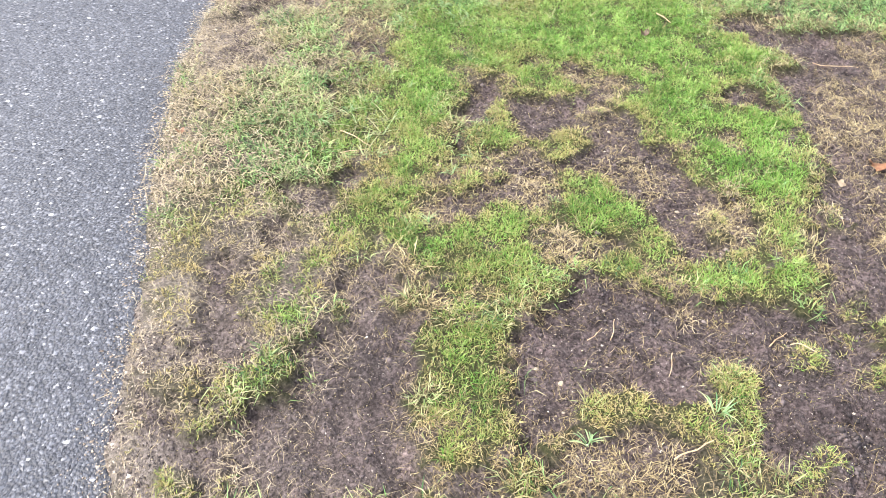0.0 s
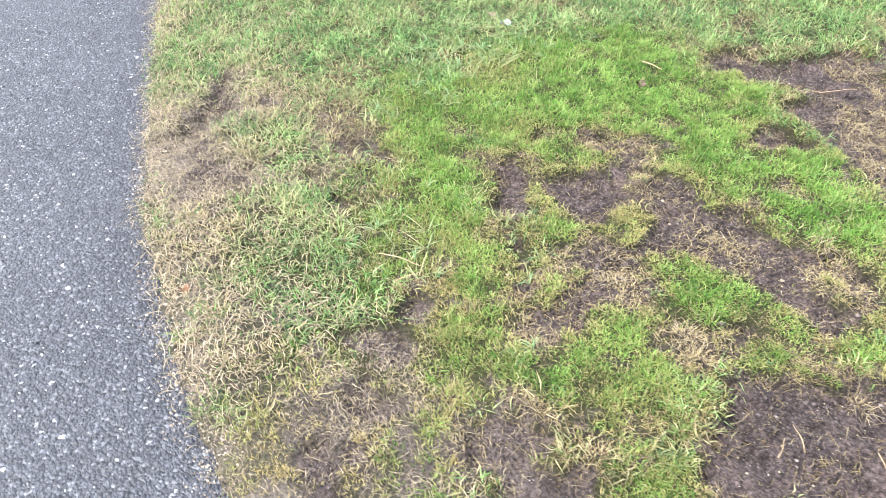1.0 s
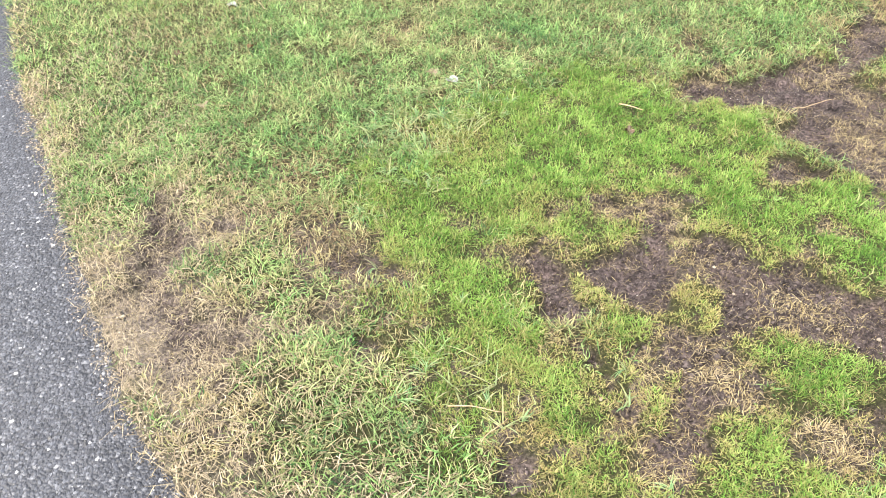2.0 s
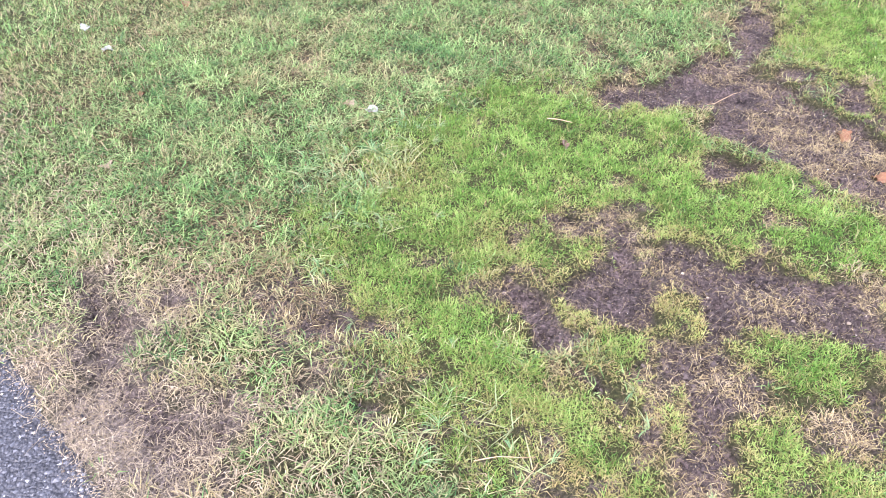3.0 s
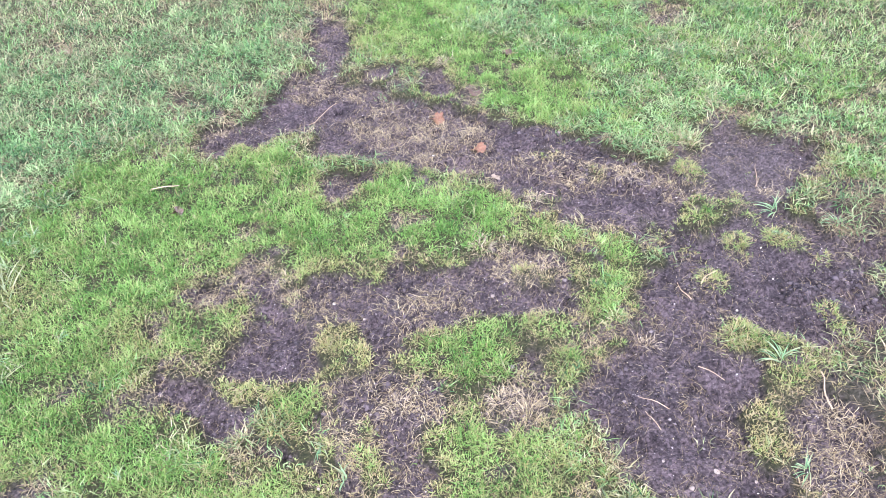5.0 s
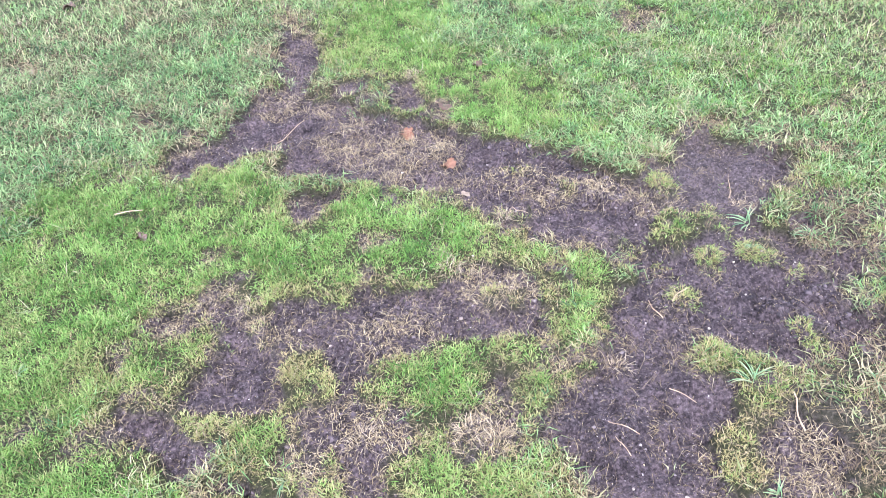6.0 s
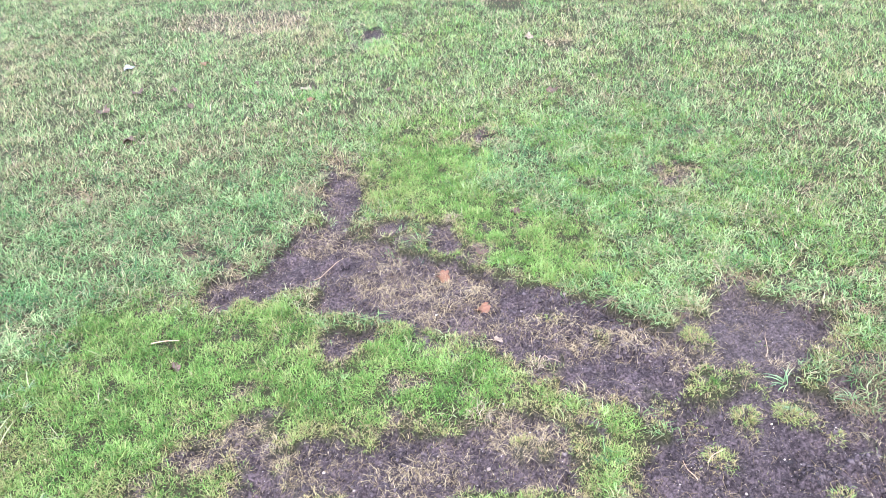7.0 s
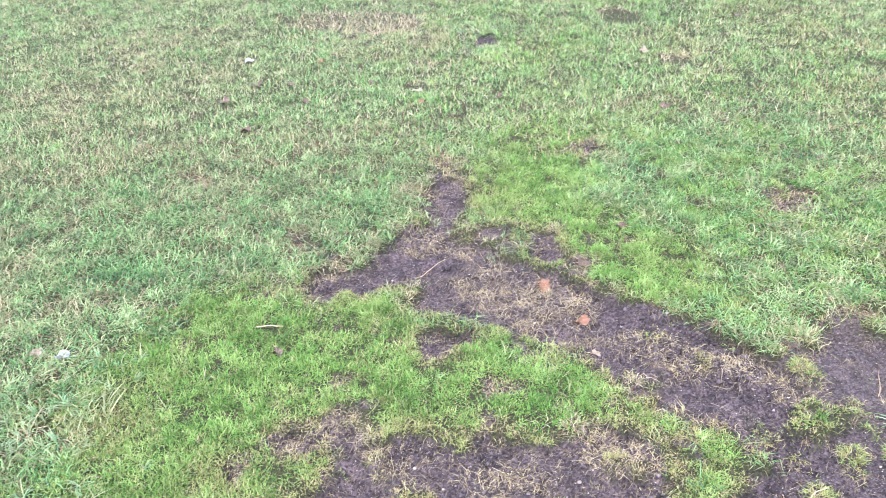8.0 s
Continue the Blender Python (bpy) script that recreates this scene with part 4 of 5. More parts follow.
def grow():
    fine, coarse, dead = [], [], []
    # the near lawn, clump by clump
    for zone in ("fine", "coarse"):
        x, y = scatter(7000 if zone == "fine" else 1900, *NEAR)
        keep = seen_plan(x, y) & (kerb(x, y) > 0.005) & near_mask(x, y)
        x, y = x[keep], y[keep]
        share, lot = sample(FINE, x, y), rng.random(len(x))
        bare, strawy, brink = sample(BARE, x, y), sample(STRAWY, x, y), sample(BRINK, x, y)
        share = share if zone == "fine" else 1 - share
        patchy = waves(x, y, 0.055, 40 if zone == "fine" else 45, 2)
        thin = sample(THIN, x, y)
        thick = share * (1 - bare) ** 1.5 * (1 - (0.7 if zone == "fine" else 0.5) * strawy) * (1 - thin * (0.3 + 0.65 * step(waves(x, y, 0.075, 44, 2), 0.36, 0.56))) * (1 - brink * (0.05 + 0.5 * step(waves(x, y, 0.03, 43, 2), 0.42, 0.62))) * (0.36 + 0.95 * step(patchy, 0.24, 0.55)) * (1 - 0.3 * step(-y, -1.6, -1.2))
        grown = lot < np.maximum(thick, 0.0012)
        x, y, brink, strawy, bare, patchy, thin = (v[grown] for v in (x, y, brink, strawy, bare, patchy, thin))
        n = len(x)
        if zone == "fine":
            dry = 0.12 + 0.4 * brink + 0.3 * strawy + 0.3 * thin + 0.3 * sample(YELLOW, x, y) + 0.5 * (waves(x, y, 0.3, 46) - 0.5) + rng.normal(0, 0.12, n)
            size = rng.uniform(0.65, 1.25, n) * (0.6 + 0.75 * patchy) * (1 - 0.3 * brink)
            px, py, turn, dry, size, tone = clumped(x, y, 11, 0.010, dry, size, clump_tone(x, y, 73) - 0.02 - 0.20 * step(-y, -1.75, -1.3))
            n = len(px)
            lean = np.abs(rng.normal(0.87, 0.4, n))
            dry = np.clip(dry + rng.normal(0, 0.2, n), 0, 1)
            fine.append(blades(px, py, size * rng.uniform(0.013, 0.033, n), rng.uniform(0.0013, 0.0029, n), lean, turn, dry, tone=tone, bow=0.17))
        else:
            dry = 0.08 + 0.12 * step(-y, -1.9, -1.4) + 0.25 * brink + 0.4 * strawy + 0.2 * thin + 0.3 * sample(YELLOW, x, y) + 0.7 * (waves(x, y, 0.22, 47) - 0.5) + 1.0 * (waves(x, y, 0.07, 42, 2) - 0.5) + rng.normal(0, 0.25, n)
            size = rng.uniform(0.6, 1.25, n) * (0.65 + 0.6 * patchy) * (1 - 0.35 * bare)
            px, py, turn, dry, size, tone = clumped(x, y, 12, 0.019, dry, size, clump_tone(x, y, 74) + 0.03 - 0.13 * step(-y, -1.6, -1.2))
            n = len(px)
            lean = np.abs(rng.normal(1.08, 0.38, n))
            dry = np.clip(dry + rng.normal(0, 0.2, n), 0, 1)
            coarse.append(blades(px, py, size * rng.uniform(0.022, 0.064, n), rng.uniform(0.0018, 0.0038, n), lean, turn, dry, tone=tone, bow=0.22))
    # the far lawn
    x, y = scatter(2400, -4.2, 4.9, 0.9, 9.3)
    keep = seen_plan(x, y) & ~near_mask(x, y) & (rng.random(len(x)) < 1.12 - 0.09 * np.maximum(y - 3.5, 0))
    x, y = x[keep], y[keep]
    bare, strawy = sample(BARE, x, y), sample(STRAWY, x, y)
    patchy = waves(x, y, 0.08, 48, 2)
    grown = rng.random(len(x)) < np.maximum((1 - bare) * (1 - 0.6 * strawy) * (0.62 + 0.5 * step(patchy, 0.25, 0.6)), 0.005)
    x, y, strawy, patchy = x[grown], y[grown], strawy[grown], patchy[grown]
    n = len(x)
    bright = (rng.random(n) < 0.06 + 0.65 * sample(FINE, x, y)).astype(float)
    dry = 0.13 + 0.4 * strawy + 0.3 * sample(YELLOW, x, y) + 0.8 * (waves(x, y, 0.5, 49) - 0.5) + 0.8 * (waves(x, y, 0.06, 39, 2) - 0.5) + rng.normal(0, 0.25, n)
    size = rng.uniform(0.65, 1.2, n) * (0.75 + 0.55 * patchy)
    px, py, turn, dry, size, bright, tone = clumped(x, y, 10, 0.020, dry, size, bright, np.clip(clump_tone(x, y, 75, 0.9) + 0.17, 0.34, 0.84))
    n = len(px)
    dry = np.clip(dry + rng.normal(0, 0.22, n), 0, 1)
    length, width, lean = size * rng.uniform(0.022, 0.052, n), rng.uniform(0.0024, 0.0046, n), np.abs(rng.normal(1.15, 0.36, n))
    for mine, bucket in ((bright > 0.5, fine), (bright < 0.5, coarse)):
        bucket.append(blades(px[mine], py[mine], length[mine], width[mine], lean[mine], turn[mine], dry[mine], 0.0, False, tone=tone[mine]))
    # dead blades: standing in the dry places and along the driveway, matted over the edges of the bare places
    x, y = scatter(20000, *NEAR)
    keep = (seen_plan(x, y) | ((kerb(x, y) > -0.045) & (y < 2.6))) & (rng.random(len(x)) < step(kerb(x, y), -0.05, 0.02) * (1 - 0.5 * step(-kerb(x, y), -0.18, -0.07) * step(x, -0.3, 0.1)))
    x, y = x[keep], y[keep]
    strawy, brink, bare = sample(STRAWY, x, y), sample(BRINK, x, y), sample(BARE, x, y)
    wild = 1 - sample(FINE, x, y)
    chance = 0.8 * sample(DEBRIS, x, y) + (0.13 + 0.21 * wild * (1 - 0.75 * step(y, 1.9, 2.6)) * (1 - 0.2 * step(-y, -1.9, -1.4)) + (0.5 - 0.2 * wild) * strawy + 0.5 * brink + 0.25 * sample(THIN, x, y)) * np.where(bare > 0.5, 0.035 + 0.4 * wild * step(-kerb(x, y), -0.45, -0.2) + 0.6 * strawy * (1 - 0.5 * wild) + 0.4 * sample(HEM, x, y), 0.75)
    kept = rng.random(len(x)) < chance * (0.3 + 1.0 * step(waves(x, y, 0.06, 50, 2), 0.3, 0.6))
    x, y = x[kept], y[kept]
    n = len(x)
    dead.append(blades(x, y, (1 + 0.6 * wild[kept]) * rng.uniform(0.010, 0.044, n), (1 + 0.9 * wild[kept] * (1 - brink[kept])) * rng.uniform(0.0009, 0.0017, n), np.abs(rng.normal(1.38, 0.25, n)), rng.uniform(0, 6.283, n), np.clip(0.9 * step(-kerb(x, y), -0.75, -0.3) + rng.normal(0.1, 0.2, n), 0, 1), 0.003, True, rng.normal(0, 0.25, (2, n)), 0.1, tone=rng.uniform(-0.1, 0.7, n) - 0.42 * wild[kept] * (1 - sample(DEBRIS, x, y)) + 0.25 * sample(DEBRIS, x, y)))
    x, y = scatter(4500, -4.2, 4.9, 0.9, 9.3)
    keep = seen_plan(x, y) & ~near_mask(x, y)
    x, y = x[keep], y[keep]
    kept = rng.random(len(x)) < 0.2 + 0.8 * sample(STRAWY, x, y)
    x, y = x[kept], y[kept]
    n = len(x)
    dead.append(blades(x, y, rng.uniform(0.03, 0.06, n), rng.uniform(0.003, 0.005, n), np.abs(rng.normal(1.0, 0.3, n)), rng.uniform(0, 6.283, n), rng.random(n), 0.002, False, tone=rng.uniform(0.4, 1.0, n)))
    # a thin spread of blades on the lawn further out
    x, y = scatter(55, -9.0, 10.0, -3.0, 14.0)
    keep = ~seen_plan(x, y) & (kerb(x, y) > 0.03)
    x, y = x[keep], y[keep]
    px, py, turn = clumped(x, y, 8, 0.03)
    n = len(px)
    coarse.append(blades(px, py, rng.uniform(0.03, 0.06, n), rng.uniform(0.004, 0.008, n), np.abs(rng.normal(0.8, 0.4, n)), turn, np.clip(rng.normal(0.2, 0.25, n), 0, 1), 0.0, False))
    tagged(sward("lawn_grass", fine, LUSH), "short fine bright yellow-green turf between bare patches", "grass", kind="stuff")
    tagged(sward("coarse_grass", coarse, COARSE), "coarse blue-green lawn grass mixed with straw", "grass", kind="stuff")
    tagged(sward("dead_grass", dead, STRAW), "matted dead tan grass along patch edges and driveway", "dead grass", kind="stuff")


grow()


# ---- loose bits on the bare earth ----
def litter():
    """Chaff and thin straws lying on the bare earth."""
    bits = []
    for per_metre, low, high, thick in ((8000, 0.002, 0.008, 0.0010), (5500, 0.008, 0.026, 0.0009), (1100, 0.025, 0.06, 0.0011)):
        x, y = scatter(per_metre, -1.6, 2.4, 0.2, 4.2)
        bare = np.maximum(sample(BARE, x, y), 0.7 * sample(THIN, x, y))
        drift = np.maximum(step(waves(x, y, 0.12, 70), 0.35, 0.75) * 0.8, 0.8 * sample(STRAWY, x, y))
        if high > 0.012:
            drift = np.maximum.reduce([0.32 * drift, 0.7 * sample(HEM, x, y), 0.85 * sample(DEBRIS, x, y), 0.3 * sample(STRAWY, x, y)])
            bare = np.maximum(bare, 0.8 * sample(DEBRIS, x, y))
        keep = seen_plan(x, y) & (rng.random(len(x)) < bare * (drift if high > 0.012 else 0.5 + 0.5 * drift))
        x, y = x[keep], y[keep]
        n = len(x)
        bits.append(blades(x, y, rng.uniform(low, high, n), rng.uniform(0.6, 1.4, n) * thick, np.full(n, 1.42) + rng.normal(0, 0.16, n), rng.uniform(0, 6.283, n), rng.random(n) ** 2 * (0.3 if high < 0.01 else 0.8), 0.004, True, rng.normal(0, 0.12, (2, n)), 0.07, tone=rng.uniform(-0.25, 0.95, n)))
    tagged(sward("straw_litter", bits, STRAW), "chaff and loose pale straw scattered over dark earth", "straw", kind="stuff")


litter()


def lumps(name, x, y, size, flat, mat, sink, lift=None, rounded=False):
    """Many small angular lumps, each an uneven octahedron."""
    n = len(x)
    z = height(x, y) if lift is None else lift
    axes = np.array([(1, 0, 0), (-1, 0, 0), (0, 1, 0), (0, -1, 0), (0, 0, 1), (0, 0, -1)], float)
    points = axes[None] * size[:, None, None] * rng.uniform(0.55, 1.25, (n, 6, 1)) + rng.normal(0, 0.22, (n, 6, 3)) * size[:, None, None]
    points[:, :, 2] *= flat
    turn = rng.uniform(0, 6.283, n)
    c, s = np.cos(turn)[:, None], np.sin(turn)[:, None]
    px, py = points[:, :, 0] * c - points[:, :, 1] * s, points[:, :, 0] * s + points[:, :, 1] * c
    points = np.stack([px + x[:, None], py + y[:, None], points[:, :, 2] + (z + size * flat * (1 - 2 * sink))[:, None]], 2)
    faces = np.array([(0, 2, 4), (2, 1, 4), (1, 3, 4), (3, 0, 4), (2, 0, 5), (1, 2, 5), (3, 1, 5), (0, 3, 5)])
    tris = (6 * np.arange(n)[:, None, None] + faces[None]).reshape(-1, 3)
    me = mesh_of(name, points.reshape(-1, 3), tris, mat)
    if not rounded:
        me.attributes.new("sharp_face", "BOOLEAN", "FACE").data.foreach_set("value", np.ones(len(tris), bool))
    return new(name, me)


def crumbs():
    x, y = scatter(31000, -1.6, 2.4, 0.2, 4.2)
    keep = seen_plan(x, y) & (rng.random(len(x)) < sample(BARE, x, y) * (0.3 + 1.1 * step(waves(x, y, 0.16, 60), 0.35, 0.65)))
    x, y = x[keep], y[keep]
    size = rng.gamma(1.5, 0.00075, len(x)) + 0.0009
    tagged(lumps("soil_crumbs", x, y, np.minimum(size, 0.009), 0.75, CLOD, 0.5, rounded=True), "dark crumbs and clods of damp earth", "soil", kind="stuff")
    x, y = scatter(5200, -1.6, 2.4, 0.2, 4.2)
    rough = np.maximum(0.12 + 0.8 * step(waves(x, y, 0.14, 61), 0.42, 0.7), 0.7 * sample(DEBRIS, x, y))
    rough = np.maximum(rough, sample(ROUGH, x, y))
    keep = seen_plan(x, y) & (rng.random(len(x)) < sample(BARE, x, y) * rough)
    x, y = x[keep], y[keep]
    size = np.minimum((rng.gamma(1.6, 0.0017, len(x)) + 0.0022) * (1 + 0.6 * sample(ROUGH, x, y)), 0.0105)
    tagged(lumps("soil_clods", x, y, size, 0.7, CLOD, 0.6, rounded=True), "larger broken clods of dark damp earth", "soil", kind="stuff")
    x, y = scatter(1900, -1.6, 2.4, 0.2, 4.2)
    keep = seen_plan(x, y) & (rng.random(len(x)) < sample(BARE, x, y))
    x, y = x[keep], y[keep]
    size = rng.gamma(1.3, 0.0004, len(x)) + 0.0006
    tagged(lumps("soil_grit", x, y, np.minimum(size, 0.008), 0.7, GRAVEL, 0.3), "small pale grit in the bare earth", "gravel", kind="stuff")
    x, y = scatter(22000, -2.6, 1.0, 0.0, 2.6)
    away = kerb(x, y)
    keep = (away > -0.09) & (away < 0.06) & (rng.random(len(x)) < step(away, -0.09, -0.005) * step(waves(x, y, 0.1, 62), 0.25, 0.6))
    x, y = x[keep], y[keep]
    size = rng.gamma(1.4, 0.0008, len(x)) + 0.0009
    tagged(lumps("verge_grit", x, y, np.minimum(size, 0.006), 0.7, VERGE, 0.35, np.maximum(height(x, y), slab_top(-kerb(x, y)))), "beige sandy grit strewn along the driveway edge", "gravel", kind="stuff")
    x, y = scatter(7600, -2.6, 1.0, 0.0, 2.4)
    keep = (kerb(x, y) < -0.012) & (kerb(x, y) > -0.9)
    x, y = x[keep], y[keep]
    size = rng.gamma(2.5, 0.0012, len(x)) + 0.0012
    top = slab_top(-kerb(x, y))
    tagged(lumps("driveway_aggregate", x, y, np.minimum(size, 0.008), 0.45, CHIPS, 0.5, top), "angular grey and white stone chips bedded in asphalt", "aggregate", kind="stuff")


crumbs()


# ---- single things ----
def ground_at(x, y):
    return float(height(np.array([x]), np.array([y]))[0])


def empty(name, label, category, group):
    return tagged(new(name), label, category, group)


def strap(length, width, rise, turn, droop, twist):
    """One long arching blade with a shallow fold along its middle and real thickness."""
    bm, rows, steps = bmesh.new(), [], 7
    x = z = 0.0
    angle = rise
    for k in range(steps + 1):
        s = k / steps
        half = width / 2 * (0.55 + 1.2 * s if s < 0.3 else 0.91 * max(1 - ((s - 0.3) / 0.7) ** 2, 0.03))
        side = Vector((-math.sin(turn + twist * s), math.cos(turn + twist * s), 0)) * half
        centre = Vector((math.cos(turn) * x, math.sin(turn) * x, max(z, 0.001)))
        fold = Vector((0, 0, half * 0.5))
        rows.append([bm.verts.new(p) for p in (centre - side + fold, centre, centre + side + fold, centre - Vector((0, 0, 0.0006)))])
        x, z = x + math.cos(angle) * length / steps, z + math.sin(angle) * length / steps
        angle -= droop / steps * (0.4 + 1.2 * s)
    for a, b in zip(rows, rows[1:]):
        for i, j in ((0, 1), (1, 2), (2, 3), (3, 0)):
            bm.faces.new((a[i], a[j], b[j], b[i]))
    return bm


def weed(rand, count, reach, breadth, flat=False):
    """A clump of arching blades in two or three loose fans."""
    root = empty("weed", "pale broad-bladed weed grass growing in the lawn", "weed", "weeds in the lawn")
    fans = [rand.uniform(0, 6.283) for _ in range(3)]
    for k in range(count):
        turn = fans[k % 3] + rand.gauss(0, 0.45)
        bm = strap(reach * rand.uniform(0.45, 1.1), breadth * rand.uniform(0.7, 1.2), rand.uniform(0.2, 0.75) if flat else rand.uniform(0.5, 1.45), turn, rand.uniform(1.2, 3.0) * (0.45 if flat else 1), rand.uniform(-1.2, 1.2))
        for v in bm.verts:
            v.co.x += math.cos(turn * 3) * 0.008
            v.co.y += math.sin(turn * 3) * 0.008
        ob = part("leaf_blade", bm, WEED, root)
        marked(ob.data, "tone", np.full(len(ob.data.vertices), rand.uniform(0.2, 0.9)))
        marked(ob.data, "dry", np.full(len(ob.data.vertices), rand.choice((0.5, 0.7, 0.9, 0.3) if flat else (0.0, 0.05, 0.15, 0.3, 0.8))))
    return root


def plant_weeds():
    rand = random.Random(3)
    kinds = [weed(rand, 9, 0.075, 0.0046), weed(rand, 13, 0.085, 0.005), weed(rand, 9, 0.12, 0.0046, True), weed(rand, 14, 0.065, 0.0042)]
    west = [(-0.84, 2.8), (-0.91, 2.65), (-0.74, 2.54), (-0.64, 2.21), (-0.69, 2.16), (-0.83, 2.25), (-0.95, 2.29), (-0.79, 2.2), (-1.03, 2.41), (-1.19, 2.33), (-0.88, 2.76), (-0.80, 2.66)]
    middle = [(0.16, 1.66), (0.19, 1.56), (-0.31, 1.72), (-0.02, 1.42), (-0.11, 1.43), (-0.29, 1.47), (-0.39, 1.42), (-0.95, 1.61), (-0.59, 1.76), (-1.03, 1.56), (-0.74, 1.54), (-0.57, 1.62), (-0.4, 1.27), (-0.32, 1.37), (0.34, 1.38), (-0.43, 1.28), (-0.87, 1.56), (-0.64, 1.45)]
    east = [(1.71, 2.14), (1.68, 1.96), (1.56, 1.96), (1.18, 1.26), (1.74, 1.95), (1.96, 2.17), (1.56, 1.44), (1.29, 1.54), (1.62, 2.08)]
    places = [(x, y, rand.choice((0, 0, 1, 3)), rand.uniform(0.7, 1.05)) for x, y in west + middle + east]
    for _ in range(46):
        places.append((rand.gauss(-0.86, 0.15), rand.gauss(2.5, 0.25), rand.choice((0, 1, 2, 2, 3)), rand.uniform(0.75, 1.1)))
    places += [(-0.48, 2.24, 0, 1.0), (-0.17, 1.56, 2, 1.05), (-0.12, 1.50, 2, 1.0), (-0.21, 1.45, 2, 0.95), (-0.05, 1.39, 2, 1.0), (-0.29, 1.52, 2, 0.9), (-0.35, 1.44, 2, 0.9), (-0.62, 2.2, 2, 0.75), (-0.9, 2.72, 2, 0.8), (-0.45, 2.48, 2, 0.7), (-0.68, 1.98, 0, 0.8), (-0.71, 2.76, 1, 1.0)]
    first = set()
    for x, y, kind, scale in places:
        m = pose(x, y, ground_at(x, y) - 0.002, 0, 0, rand.uniform(0, 360)) @ Matrix.Scale(scale, 4)
        if kind in first:
            copy_thing(kinds[kind], m)
        else:
            first.add(kind)
            kinds[kind].matrix_basis = m


plant_weeds()


def tuft_mesh(rand, count, radius, tall, mat):
    n = count
    turn, out = rng.uniform(0, 6.283, n), radius * np.sqrt(rng.random(n))
    out = out * (0.8 + 0.4 * np.sin(2 * turn + 1) + 0.3 * np.sin(3 * turn)) + np.abs(rng.normal(0, 0.006, n))
    x, y = np.cos(turn) * out, np.sin(turn) * out
    lean = 0.85 + 0.5 * out / radius + rng.normal(0, 0.45, n)
    points, tris, dry, tone = blades(x + 1.0, y + 4.0, tall * rng.uniform(0.5, 1.2, n), rng.uniform(0.0012, 0.0024, n), np.abs(lean), turn + rng.normal(0, 1.1, n), np.clip(0.62 + rng.normal(0, 0.35, n), 0, 1), tone=rng.random(n))
    points -= np.array([1.0, 4.0, 0.0])
    points[:, 2] -= np.repeat(height(x + 1.0, y + 4.0), 4)
    me = mesh_of("grass_tuft", points, tris, mat)
    marked(me, "dry", dry)
    marked(me, "tone", tone)
    return me


def plant_tufts():
    rand = random.Random(5)
    meshes = [tuft_mesh(rand, 330, 0.044, 0.030, LUSH), tuft_mesh(rand, 200, 0.034, 0.027, LUSH), tuft_mesh(rand, 100, 0.024, 0.025, LUSH)]
    for x, y, kind in ((1.43, 1.98, 0), (1.28, 1.87, 1), (1.55, 1.95, 0), (1.25, 2.10, 2), (1.47, 2.34, 0), (1.08, 2.6, 2), (0.95, 2.41, 2), (1.24, 1.66, 0), (-0.01, 1.89, 2), (1.5, 1.65, 1), (1.51, 1.59, 2), (0.06, 2.94, 1), (1.31, 2.02, 2), (1.62, 1.86, 2)):
        ob = new("grass_tuft", meshes[kind])
        ob.matrix_basis = pose(x, y - 0.005, ground_at(x, y - 0.005) - 0.002, 0, 0, rand.uniform(0, 360))
        tagged(ob, "lone tuft of yellow-green grass on bare earth", "grass tuft", "tufts on the bare earth")


plant_tufts()


def lay_tussocks():
    """Pulled-up clumps of dead grass lying along the edges of the bare earth."""
    rand = random.Random(8)
    meshes = [tuft_mesh(rand, 70, 0.024, 0.048, STRAW), tuft_mesh(rand, 45, 0.018, 0.040, STRAW), tuft_mesh(rand, 100, 0.034, 0.050, STRAW)]
    for x, y, kind in ((0.73, 2.20, 0), (0.81, 2.19, 0), (1.31, 1.38, 2), (0.03, 3.13, 1), (0.22, 3.34, 1), (0.30, 3.44, 1), (0.92, 3.28, 0), (1.72, 2.62, 2), (0.95, 2.36, 1), (1.64, 2.16, 1), (1.02, 1.72, 1), (0.36, 1.72, 0), (0.66, 1.62, 2), (0.60, 1.66, 0), (0.16, 2.27, 1), (1.12, 2.44, 1), (1.28, 2.36, 1)):
        ob = new("straw_tussock", meshes[kind])
        ob.matrix_basis = pose(x, y, ground_at(x, y) - 0.002, 0, 0, rand.uniform(0, 360))
        tagged(ob, "uprooted clump of pale dead grass on bare earth", "dead grass", "straw tussocks on the bare earth")


lay_tussocks()


